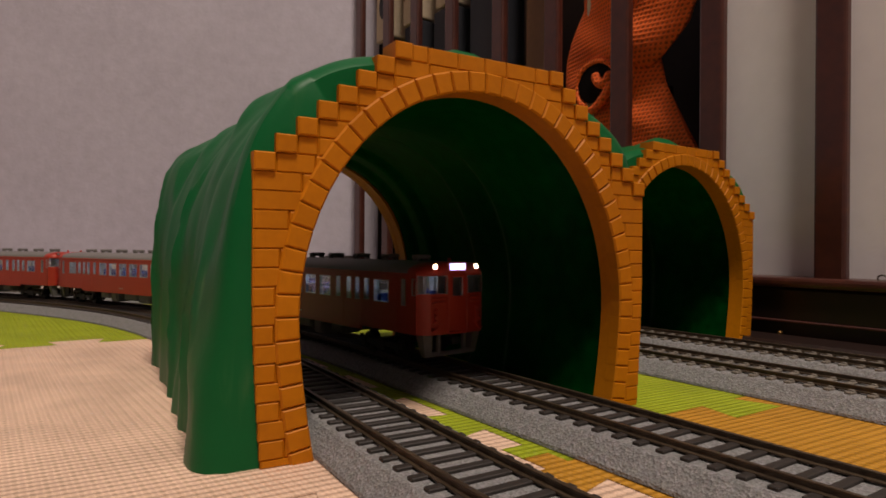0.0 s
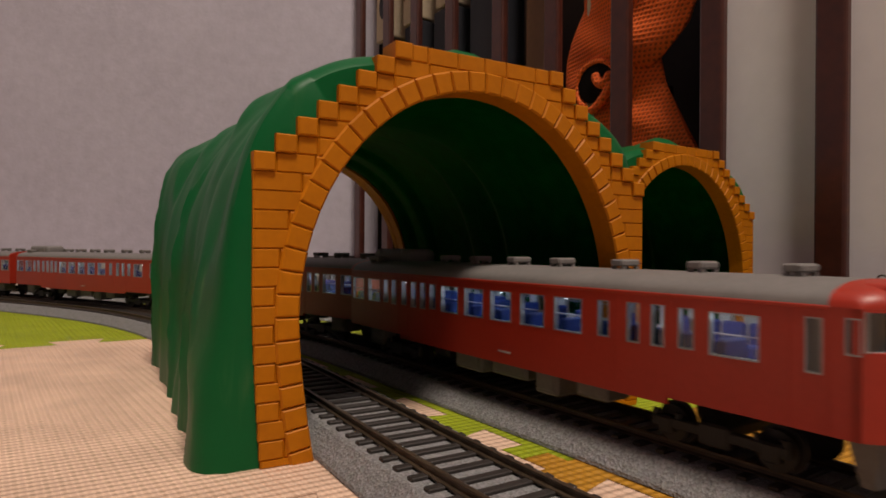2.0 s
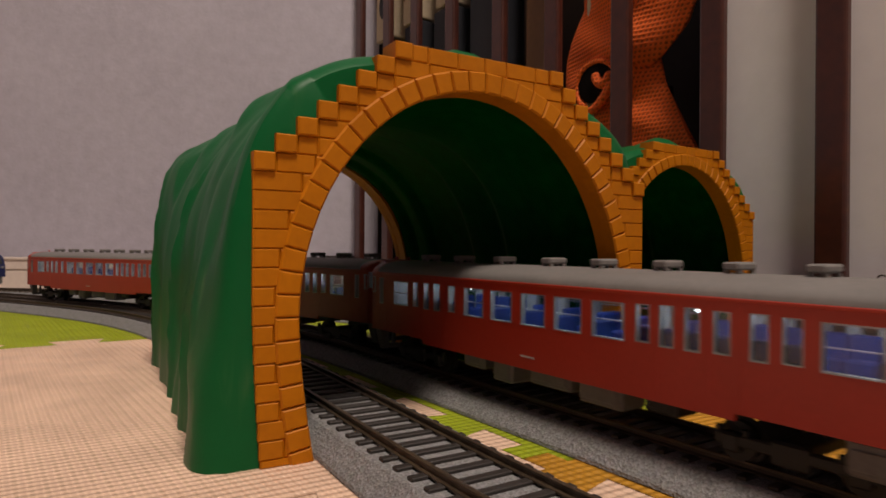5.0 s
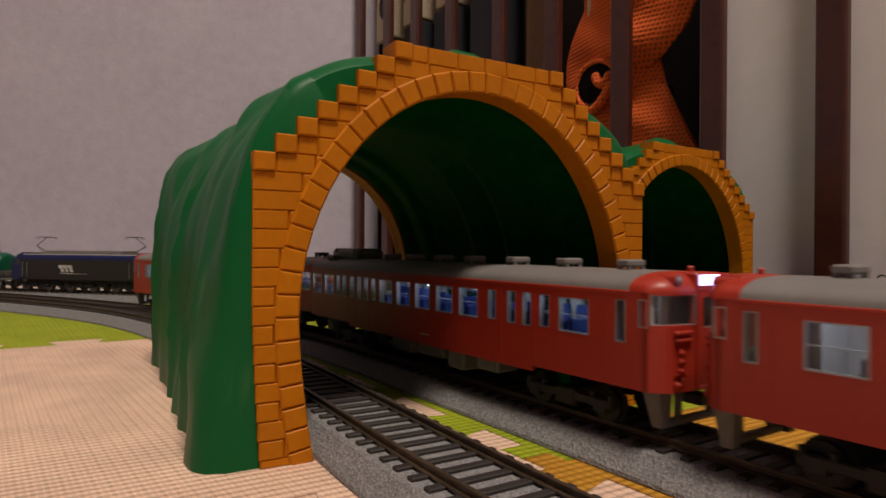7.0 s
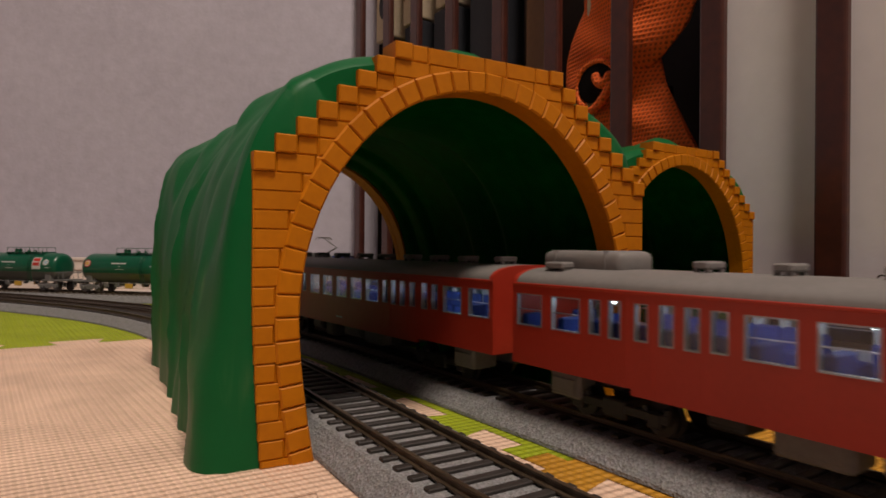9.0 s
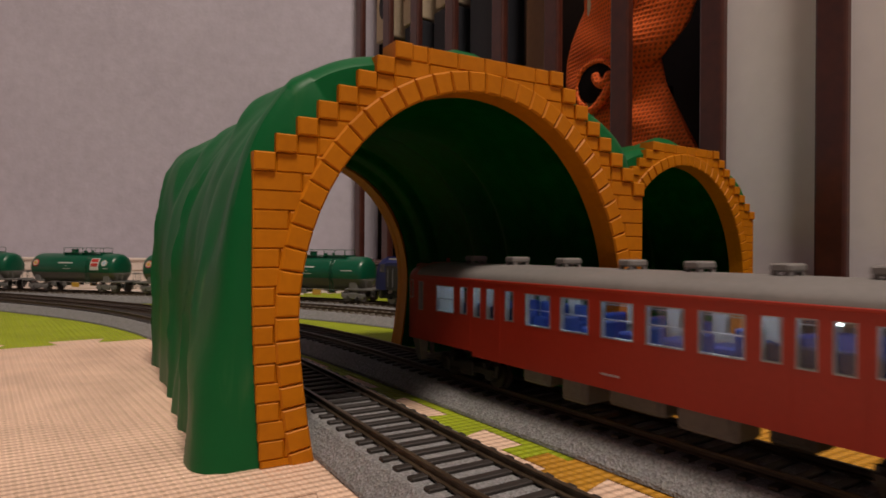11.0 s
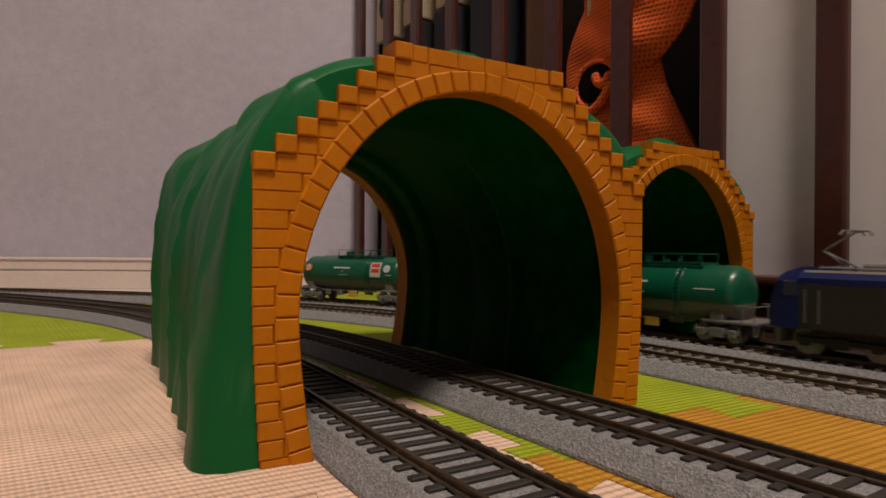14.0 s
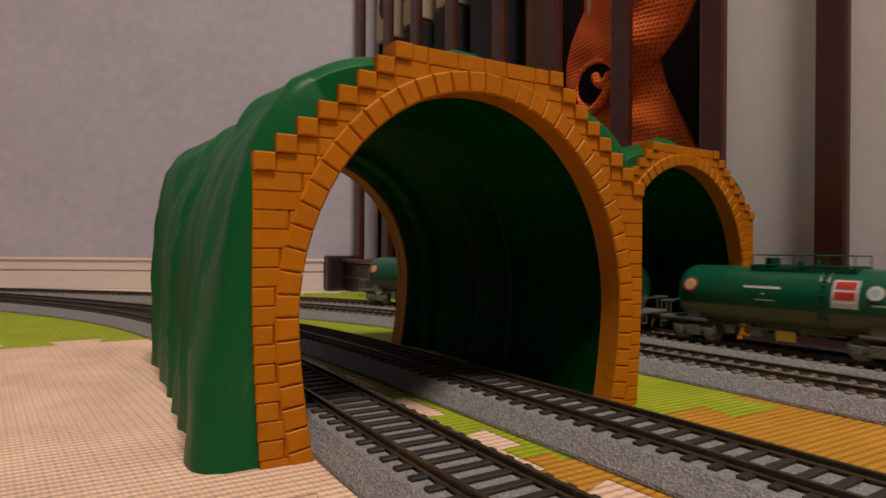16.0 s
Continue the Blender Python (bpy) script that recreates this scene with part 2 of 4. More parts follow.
def box(bm, x0, x1, y0, y1, z0, z1, bevel=0.0, seg=1, index=0, m=None):
    """A box in millimetres, with its edges rounded."""
    vs = [bm.verts.new((x * MM, y * MM, z * MM)) for x in (x0, x1) for y in (y0, y1) for z in (z0, z1)]
    fs = [bm.faces.new([vs[i] for i in q]) for q in ((0, 1, 3, 2), (4, 6, 7, 5), (0, 4, 5, 1), (2, 3, 7, 6), (0, 2, 6, 4), (1, 5, 7, 3))]
    for f in fs:
        f.material_index = index
    if bevel:
        es = list({e for f in fs for e in f.edges})
        r = bmesh.ops.bevel(bm, geom=es, offset=bevel * MM, segments=seg, affect="EDGES", profile=0.5)
        vs = list({v for f in r["faces"] for v in f.verts} | {v for v in vs if v.is_valid})
    if m is not None:
        bmesh.ops.transform(bm, matrix=m, verts=[v for v in vs if v.is_valid])
    return vs


def rod(bm, a, b, r, seg=8, r2=None):
    """A round bar between two points, in millimetres."""
    a, b = Vector(a) * MM, Vector(b) * MM
    d = b - a
    q = d.to_track_quat("Z", "Y").to_matrix().to_4x4()
    bmesh.ops.create_cone(bm, cap_ends=True, segments=seg, radius1=r * MM, radius2=(r if r2 is None else r2) * MM, depth=d.length,
                          matrix=Matrix.Translation((a + b) / 2) @ q)


def prism(bm, outline, y0, y1, chamfer=0.0, index=0):
    """A plate with an outline in x and z, from y0 back to y1 (millimetres), its front edge chamfered."""
    cx, cz = sum(p[0] for p in outline) / len(outline), sum(p[1] for p in outline) / len(outline)
    rings = []
    steps = [(y1, 0.0), (y0 + chamfer, 0.0), (y0, abs(chamfer))] if chamfer else [(y1, 0.0), (y0, 0.0)]
    for y, inset in steps:
        ring = []
        for x, z in outline:
            to_mid = Vector((cx - x, cz - z))
            far = max(to_mid.length, 0.001)
            to_mid *= min(inset * 1.4, far * 0.6) / far
            ring.append(bm.verts.new(((x + to_mid.x) * MM, y * MM, (z + to_mid.y) * MM)))
        rings.append(ring)
    k = len(outline)
    for a, b in zip(rings, rings[1:]):
        for i in range(k):
            bm.faces.new((a[i], a[(i + 1) % k], b[(i + 1) % k], b[i])).material_index = index
    bm.faces.new(rings[-1]).material_index = index
    bm.faces.new(rings[0][::-1]).material_index = index


def empty(name, m=None):
    ob = new(name)
    ob.empty_display_size = 0.01
    if m is not None:
        ob.matrix_basis = m
    return ob


# ---- the tracks' centre lines ----
def spline(points, step=4.0):
    """A smooth curve through (s, n) points, as world places in millimetres, and its running length."""
    out = []
    ps = [Vector(p) for p in points]
    ps = [2 * ps[0] - ps[1], *ps, 2 * ps[-1] - ps[-2]]
    for a, b, c, d in zip(ps, ps[1:], ps[2:], ps[3:]):
        k = max(2, int((c - b).length / step))
        for i in range(k):
            t = i / k
            out.append(0.5 * (2 * b + (c - a) * t + (2 * a - 5 * b + 4 * c - d) * t * t + (3 * b - a - 3 * c + d) * t ** 3))
    out.append(ps[-2])
    return out


def smooth_line(points, rounds=60):
    ps = spline(points)
    for _ in range(rounds):
        ps = [ps[0]] + [(a + 2 * b + c) / 4 for a, b, c in zip(ps, ps[1:], ps[2:])] + [ps[-1]]
    ws = [sn(p[0], p[1]) / MM for p in ps]
    run = [0.0]
    for a, b in zip(ws, ws[1:]):
        run.append(run[-1] + (b - a).length)
    return ws, run


def at_run(line, d):
    """The place (millimetres) and heading at a running length."""
    ws, run = line
    i = min(max(int(np.searchsorted(run, d)) - 1, 0), len(ws) - 2)
    k = (d - run[i]) / (run[i + 1] - run[i])
    p = ws[i].lerp(ws[i + 1], k)
    h = (ws[i + 1] - ws[i]).normalized()
    return p, h


LINE_A = smooth_line([(-420, 80), (-150, 81), (0, 82), (110, 83), (200, 88), (300, 91), (390, 86), (466, 77), (562, 49), (680, -7), (800, -77), (950, -170)])
LINE_B = smooth_line([(-700, 145), (-300, 145), (0, 145), (150, 145), (300, 144), (380, 134), (460, 110), (545, 79), (632, 41), (752, -22), (870, -95), (1020, -195), (1300, -390), (1700, -690)])
LINE_C = smooth_line([(-420, 255), (-100, 255), (100, 255), (200, 255), (320, 248), (410, 230), (464, 209), (504, 191), (590, 148)])
LINE_D = smooth_line([(-700, 312), (-300, 312), (0, 312), (125, 312), (220, 311), (340, 301), (469, 268), (530, 240), (566, 219), (630, 167), (703, 103), (777, 39), (847, -25), (925, -103), (1200, -380), (1600, -780)])
RAIL_TOP = 9.5


def track(name, line, d0, d1, sleeper_mat, label, clips=False):
    """Roadbed, two rails and every sleeper along a centre line."""
    base = tagged(empty(name, Matrix.Translation((0, 0, 0.0))), label, "model track", "model tracks")
    bed, rails = bmesh.new(), [bmesh.new(), bmesh.new()]
    bed_prof = [(-20.5, 0.3), (-20.2, 1.3), (-15.4, 6.3), (-14.6, 6.7), (14.6, 6.7), (15.4, 6.3), (20.2, 1.3), (20.5, 0.3)]
    rail_prof = [(-1.2, 7.3), (-1.2, 7.7), (-0.35, 8.0), (-0.35, 8.8), (-0.6, 9.0), (-0.6, 9.42), (-0.45, 9.5), (0.45, 9.5), (0.6, 9.42), (0.6, 9.0), (0.35, 8.8), (0.35, 8.0), (1.2, 7.7), (1.2, 7.3)]

    def sweep(bm, prof, off):
        prev = None
        k = int((d1 - d0) / 8)
        for i in range(k + 1):
            p, h = at_run(line, d0 + (d1 - d0) * i / k)
            side = Vector((h.y, -h.x, 0))
            ring = [bm.verts.new((p + side * (x + off) + Vector((0, 0, z))) * MM) for x, z in prof]
            if prev:
                for j in range(len(prof)):
                    q = (j + 1) % len(prof)
                    bm.faces.new((prev[j], prev[q], ring[q], ring[j]))
            else:
                bm.faces.new(ring[::-1])
            prev = ring
        bm.faces.new(prev)
    sweep(bed, bed_prof, 0)
    part("roadbed", bed, BALLAST, base, "grey speckled ballast roadbed")
    for bm, off in zip(rails, (-8.85, 8.85)):
        sweep(bm, rail_prof, off)
        part("rail", bm, RAIL, base, "tarnished brown metal rail", smooth=False)
    sm = bmesh.new()
    box(sm, -14.0, 14.0, -1.25, 1.25, 6.0, 7.55, 0.2)
    if clips:
        for x in (-8.85, 8.85):
            for dx in (-1.9, 1.9):
                box(sm, x + dx - 0.8, x + dx + 0.8, -0.8, 0.8, 7.5, 8.1, 0.2)
    me = mesh_of("sleeper", sm, sleeper_mat)
    pitch = 7.1
    k = int((d1 - d0) / pitch)
    sleepers = []
    for i in range(k):
        p, h = at_run(line, d0 + pitch * (i + 0.5))
        sleepers.append(Matrix.Translation(p * MM) @ Matrix.Rotation(math.atan2(-h.x, h.y), 4, "Z"))
    SLEEPERS.append((base, me, sleepers))
    return base


SLEEPERS = []
track("model_track", LINE_A, 170, 1370, SLEEPER, "grey roadbed model railway track with dark sleepers on foam mat")
track("model_track", LINE_B, 440, 1700, SLEEPER, "grey roadbed model railway track carrying the red railcars")
track("model_track", LINE_C, 150, 1015, SLEEPER_C, "grey roadbed model railway track with pale sleepers and clips", True)
track("model_track", LINE_D, 450, 1830, SLEEPER_C, "grey roadbed model railway track carrying the goods train", True)


# ---- the toy tunnels ----
COURSE = 5.0


def inner_u(z):
    """Half width of the opening at a height, in millimetres."""
    if z >= 106:
        return 0.0
    if z >= 38:
        return 59.3 * math.sqrt(max(0.0, 1 - ((z - 38) / 68.0) ** 2))
    return 59.3 - 4.3 * ((38 - z) / 38) ** 1.6


def ring_point(a, off):
    """A point of the arch's curve by a parameter from 0 (left foot) to 1 (right foot), moved outwards."""
    pts = RING
    i = a * (len(pts) - 1)
    j = min(int(i), len(pts) - 2)
    k = i - j
    p, q = pts[j], pts[j + 1]
    x, z = p[0] + (q[0] - p[0]) * k, p[1] + (q[1] - p[1]) * k
    dx, dz = q[0] - p[0], q[1] - p[1]
    d = math.hypot(dx, dz)
    return x - dz / d * off, z + dx / d * off


_raw = [(-inner_u(z), z) for z in np.linspace(0, 38, 14)] + [(-59.3 * math.cos(a), 38 + 68 * math.sin(a)) for a in np.linspace(0.03, math.pi - 0.03, 90)] + [(inner_u(z), z) for z in np.linspace(38, 0, 14)]
_run = np.concatenate([[0], np.cumsum([math.hypot(b[0] - a[0], b[1] - a[1]) for a, b in zip(_raw, _raw[1:])])])
_u = np.linspace(0, _run[-1], 160)
RING = list(zip(np.interp(_u, _run, [p[0] for p in _raw]), np.interp(_u, _run, [p[1] for p in _raw])))
RING_LENGTH = float(_run[-1])


def outer_half(k):
    """Half width of the portal in course k (0 is the short course on the floor)."""
    return 71.3 - 5.68 * max(0, k - 16) - (2.3 * ((9 - k) / 9) ** 1.4 if k < 9 else 0)


def portal(parent, y0, y1, front, bricks=True):
    """The stepped brick face of a tunnel: a backing plate, courses of bricks and the ring of arch stones."""
    f = -1 if front else 1
    bm = bmesh.new()
    out = [(-outer_half(0) + 0.8, 0.0)]
    for k in range(0, 24):
        top = 2.0 + COURSE * k - (0.8 if k == 23 else 0)
        w = outer_half(k) - 0.8
        out.append((-w, top - (0 if k < 16 else 0.8)))
        if k < 23:
            out.append((-(outer_half(k + 1) - 0.8), top - (0 if k < 16 else 0.8)))
    out += [(-x, z) for x, z in out[::-1]]
    outline = out + [ring_point(a, 0.0) for a in np.linspace(1, 0, 90)]
    clean = [outline[0]]
    for p in outline[1:]:
        if math.hypot(p[0] - clean[-1][0], p[1] - clean[-1][1]) > 0.05:
            clean.append(p)
    vs = [bm.verts.new((x * MM, y0 * MM, z * MM)) for x, z in clean]
    es = [bm.edges.new((a, b)) for a, b in zip(vs, vs[1:] + vs[:1])]
    r = bmesh.ops.triangle_fill(bm, edges=es, use_beauty=True)
    faces = [g for g in r["geom"] if isinstance(g, bmesh.types.BMFace)]
    ext = bmesh.ops.extrude_face_region(bm, geom=faces)
    bmesh.ops.translate(bm, verts=[g for g in ext["geom"] if isinstance(g, bmesh.types.BMVert)], vec=(0, (y1 - y0) * MM, 0))
    plate = part("portal", bm, ORANGE, parent, "orange brick-patterned portal face")
    ya, yb = (y0 - 0.6, y0 + 3.5) if front else (y1 + 0.6, y1 - 3.5)
    gap = 0.10
    # ring of arch stones, through the whole thickness of the plate
    count = int(RING_LENGTH / 5.8)
    for i in range(count + 1):
        a0, a1 = (max(0.0, (i + q) / (count + 0.4)) for q in (-0.3, 0.7))
        a1 = 1.0 if i == count else a1
        e = gap / RING_LENGTH
        quad = [ring_point(a0 + e, -0.15), ring_point(a1 - e, -0.15), ring_point(a1 - e, 6.4), ring_point(a0 + e, 6.4)]
        sm = bmesh.new()
        prism(sm, quad, ya + f * 0.7, yb, 0.55 if front else -0.55)
        part("arch_stone", sm, ORANGE, plate)
    if not bricks:
        return plate
    rng = random.Random(3)
    for k in range(0, 24):
        z0, z1 = (0.0, 2.0) if k == 0 else (2.0 + COURSE * (k - 1), 2.0 + COURSE * k)
        zm = z1 - 0.6
        w = outer_half(k)
        ring = 0.0 if zm > 112.4 else (inner_u(zm) + 6.4 if zm < 38 else 65.7 * math.sqrt(max(0.0, 1 - ((zm - 38) / 74.4) ** 2)))
        if k > 16 and z0 < 112 and ring > 0:
            ring = min(ring, w - 3) if w - ring < 3 else ring
        for side in (-1, 1):
            edges = [w]
            span = w - max(ring - 1.5, 0)
            if k < 16:
                if k % 2:
                    edges.append(w - span * 0.78)
                edges.append(w - span)
            else:
                x = w - 5.68
                edges.append(x)
                step = 11.4
                x -= step * (0.5 if k % 2 else 1.0) * rng.uniform(0.9, 1.1)
                while x > w - span + 2.5:
                    edges.append(x)
                    x -= step * rng.uniform(0.92, 1.08)
                edges.append(w - span)
            for i, (b, a) in enumerate(zip(edges, edges[1:])):
                if b - a < 0.7:
                    continue
                proud = 0.0 if k < 16 or i else -0.9
                x0, x1 = (a + gap, b - (gap if i else 0)) if side > 0 else (-b + (gap if i else 0), -a - gap)
                sm = bmesh.new()
                prism(sm, [(x0, z0 + gap), (x1, z0 + gap), (x1, z1 - gap * 0.5), (x0, z1 - gap * 0.5)], ya + proud, yb + (4 if i == 0 else 0), 0.42)
                part("brick", sm, ORANGE, plate)
    return plate


def section(t, w, h, power):
    """A point of a rounded arch, t from 0 (left foot) to 1 (right foot)."""
    a = math.pi * (1 - t)
    c, s = math.cos(a), math.sin(a)
    return math.copysign(abs(c) ** (2 / power), c) * w, abs(s) ** (2 / power) * h


LONG = 178.0


def hill(parent):
    """The moulded green hill: an outer skin with folds and an inner vault with two steps, coloured darker for its
    shade.
    """
    bm = bmesh.new()
    ny, nt_ = 90, 132
    outer, inner = [], []
    for i in range(ny + 1):
        v = i / ny
        y = 0.8 + v * (LONG - 1.6)
        ease = min(1.0, min(y - 0.8, LONG - 0.8 - y) / 8.0)
        rim = math.sqrt(max(0.0, 1 - (1 - ease) ** 2))
        bulge = math.sin(math.pi * v) ** 0.8
        ro, ri = [], []
        for j in range(nt_ + 1):
            t = j / nt_
            w = 75.0 + 5.0 * rim - 1.0 * bulge
            h = 111.0 + 2.5 * rim + 9.0 * bulge
            x, z = section(t, w, h, 2.85 + 0.1 * bulge + 2.0 * max(0.0, (v - 0.78) / 0.22) + (1.2 if t < 0.5 else 0.0) * max(0.0, (0.12 - v) / 0.12))
            if x > 0:
                x *= 1 + 0.13 * math.exp(-((z - 98) / 15) ** 2)
                x *= 1 - 0.09 * min(1.0, max(0.0, (88 - z) / 25))
            side = max(0.0, 1 - math.sin(math.pi * t) ** 1.2)
            seed = 0 if t < 0.5 else 40
            lean = y + 26 * noise.noise(Vector((t * 4.0 + seed, y * 0.012, 6.0))) + 10 * noise.noise(Vector((t * 11.0, y * 0.02 + seed, 8.0)))
            fold = noise.noise(Vector((lean * 0.017 + seed, t * 5.0, 3.1))) * 3.6
            ridge = 1 - 2.4 * abs(noise.noise(Vector((lean * 0.030 + seed, t * 3.2, 11.0))))
            fold += max(0.0, ridge) ** 2 * 4.4 - 2.4 + noise.noise(Vector((lean * 0.11, t * 12.0, 2.0))) * 0.7
            top = noise.noise(Vector((y * 0.035, t * 6, 5.0))) * 5.5 + noise.noise(Vector((y * 0.09, t * 14, 7.0))) * 2.0
            d = fold * side * (0.05 + 0.95 * rim ** 2) * (1 - 0.45 * max(0.0, 1 - z / 40)) + top * (1 - side) * bulge + 7.0 * math.exp(-((x - 3) / 13) ** 2 - ((y - 22) / 16) ** 2) * (z > 60)
            foot = (2.0 if y < 80 else 0.6) * max(0, 1 - z / 30) ** 1.3 * (0.5 + 0.5 * rim) + (4.5 * math.exp(-((y - 15) / 13) ** 2) - 2.5 * min(1.0, max(0.0, (y - 110) / 30))) * max(0.0, 1 - z / 60) * (x < 0)
            k = math.hypot(x, z - 30) or 1
            ro.append(bm.verts.new(((x + x / k * (d + foot)) * MM, y * MM, max(0, z + (z - 30) / k * d * (1 if z > 12 else z / 12)) * MM)))
            step = 2.6 * min(1, max(0, (y - 66) / 4)) + 2.6 * min(1, max(0, (y - 98) / 4)) - 2.6 * min(1, max(0, (y - 138) / 5)) - 2.6 * min(1, max(0, (y - 156) / 5))
            px, pz = ring_point(t, 1.0 + step + 1.6 * noise.noise(Vector((y * 0.03, t * 5, 1.0))) * (0 if i in (0, ny) else 1))
            ri.append(bm.verts.new((px * MM, y * MM, max(0, pz) * MM)))
        outer.append(ro), inner.append(ri)
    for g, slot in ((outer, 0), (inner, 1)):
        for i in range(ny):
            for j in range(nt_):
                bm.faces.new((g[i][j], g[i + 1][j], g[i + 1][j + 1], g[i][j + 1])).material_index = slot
    for i in (0, ny):
        for j in range(nt_):
            bm.faces.new((outer[i][j], outer[i][j + 1], inner[i][j + 1], inner[i][j]))
    for j in (0, nt_):
        for i in range(ny):
            bm.faces.new((outer[i][j], outer[i + 1][j], inner[i + 1][j], inner[i][j]))
    return part("hill", bm, [GREEN, SHADED_GREEN], parent, "moulded green plastic hill with folds", smooth=True)


tunnel = tagged(empty("toy_tunnel", Matrix.Translation((0.0126, 0.1955, 0)) @ Matrix.Rotation(0.5335, 4, "Z")),
                "green plastic hill tunnel with orange brick portal over two tracks", "toy tunnel", "toy tunnels")
portal(tunnel, 0, 8.4, True)
portal(tunnel, LONG - 11, LONG, False, False)
hill(tunnel)
second = copy_thing(tunnel, Matrix.Translation((0.1402, 0.360, 0)) @ Matrix.Rotation(0.599, 4, "Z"))
second["label"] = "green plastic hill tunnel with orange brick portal beside slatted shelf"


# ---- room ----
def slab(name, x0, x1, y0, y1, z0, z1, material, label="", m=None, bevel=0.0):
    bm = bmesh.new()
    box(bm, x0, x1, y0, y1, z0, z1, bevel)
    return tagged(part(name, bm, material, None, "", m=m), label, kind="structure")


slab("floor", -3000, 3000, -3000, 3000, -40, -9.6, SKIRTING, "pale room floor beneath the foam mats")
slab("wall_back", -3000, 3000, 975.5, 1060, -40, 2500, WALLPAPER, "pale lilac textured wallpaper wall")
slab("ceiling", -3000, 3000, -3000, 1060, 2500, 2560, WALLPAPER, "plain pale room ceiling out of view")
slab("wall_left", -3060, -3000, -3000, 1060, -40, 2500, WALLPAPER, "plain pale room wall")
slab("wall_right", 3000, 3060, -3000, 1060, -40, 2500, WALLPAPER, "plain pale room wall")
slab("wall_front", -3000, 3000, -3060, -3000, -40, 2500, WALLPAPER, "plain pale room wall")

board = tagged(new("baseboard"), "cream painted skirting board with a routed groove", kind="structure")
bm = bmesh.new()
box(bm, -3000, 3000, 965, 975, -9.6, 17.8, 0.8)
part("lower_board", bm, SKIRTING, board)
bm = bmesh.new()
box(bm, -3000, 3000, 969, 975, 17.8, 20)
part("groove", bm, SKIRTING, board)
bm = bmesh.new()
box(bm, -3000, 3000, 965.5, 975, 20, 34.6, 0.8)
part("upper_board", bm, SKIRTING, board)
bm = bmesh.new()
box(bm, -3000, 3000, 962.5, 975, 34.6, 39.2, 1.2)
part("cap", bm, SKIRTING, board)


# ---- jigsaw foam mats, 300 mm square with dovetailed fingers ----
TILE, FINGER, REACH = 300.0, 25.0, 8.0
S0, N0 = 129.0, 113.0
SHIFT = {0: -8.5}  # the join between the lime and ochre mats is cut at another step


def finger_edge(fixed, start, along_s, phase, shift=0.0):
    """The zigzag between two mats along one side, as (s, n) points in rising order."""
    pts = []
    for i in range(12):
        sign = 1 if (i + phase) % 2 else -1
        a, b = start + i * FINGER + (shift if i else 0), start + (i + 1) * FINGER + (shift if i < 11 else 0)
        if i == 0:
            a += 9
        if i == 11:
            b -= 9
        flare = 2.2
        for q in (a - (flare if i else 0), b + (flare if i < 11 else 0)):
            pts.append((q, fixed + sign * REACH) if along_s else (fixed + sign * REACH, q))
    pts[0:0] = [(start, fixed) if along_s else (fixed, start), (start + 9, fixed) if along_s else (fixed, start + 9)]
    pts += [(start + TILE - 9, fixed) if along_s else (fixed, start + TILE - 9), (start + TILE, fixed) if along_s else (fixed, start + TILE)]
    return pts


def foam_tile(i, j, material, label):
    s0, n0 = S0 + i * TILE, N0 + j * TILE
    near = finger_edge(s0, n0, False, i, SHIFT.get(i, 0.0))
    far = finger_edge(s0 + TILE, n0, False, i + 1, SHIFT.get(i + 1, 0.0))
    low = finger_edge(n0, s0, True, j + 1)
    high = finger_edge(n0 + TILE, s0, True, j + 2)
    ring = low + far[1:] + high[::-1][1:] + near[::-1][1:-1]
    cs, cn = s0 + TILE / 2, n0 + TILE / 2
    bm = bmesh.new()
    pts = [(n - cn, s - cs) for s, n in ring]
    k = 1 - 0.25 / 150
    top = [bm.verts.new((x * k * MM, y * k * MM, 0)) for x, y in pts]
    es = [bm.edges.new((a, b)) for a, b in zip(top, top[1:] + top[:1])]
    r = bmesh.ops.triangle_fill(bm, edges=es, use_beauty=True)
    fs = [g for g in r["geom"] if isinstance(g, bmesh.types.BMFace)]
    ext = bmesh.ops.extrude_face_region(bm, geom=fs)
    bmesh.ops.translate(bm, verts=[g for g in ext["geom"] if isinstance(g, bmesh.types.BMVert)], vec=(0, 0, -9.5 * MM))
    return tagged(part("foam_mat", bm, material, None, "", m=sn_pose(cs, cn)), label, "foam mat", "jigsaw foam mats")


PALE_L, LIME_L, OCHRE_L = "pale pink jigsaw foam mat with fine raised bumps", "lime green jigsaw foam mat with fine raised bumps", "ochre jigsaw foam mat with fine raised bumps"
for i in range(-2, 4):
    for j in range(-4, 3):
        if j >= 0:
            kind = "ochre" if i < 0 else ("lime" if i < 2 else "pale")
        else:
            kind = "pale" if i < 1 else ("lime" if i < 2 else "pale")
        c = sn(S0 + (i + 0.5) * TILE, N0 + (j + 0.5) * TILE)
        if c.y > 0.80 or c.length > 1.25 or (c.y > 0.6 and c.x < -0.3):
            continue
        foam_tile(i, j, *{"ochre": (FOAM_OCHRE, OCHRE_L), "lime": (FOAM_LIME, LIME_L), "pale": (FOAM_PALE, PALE_L)}[kind])


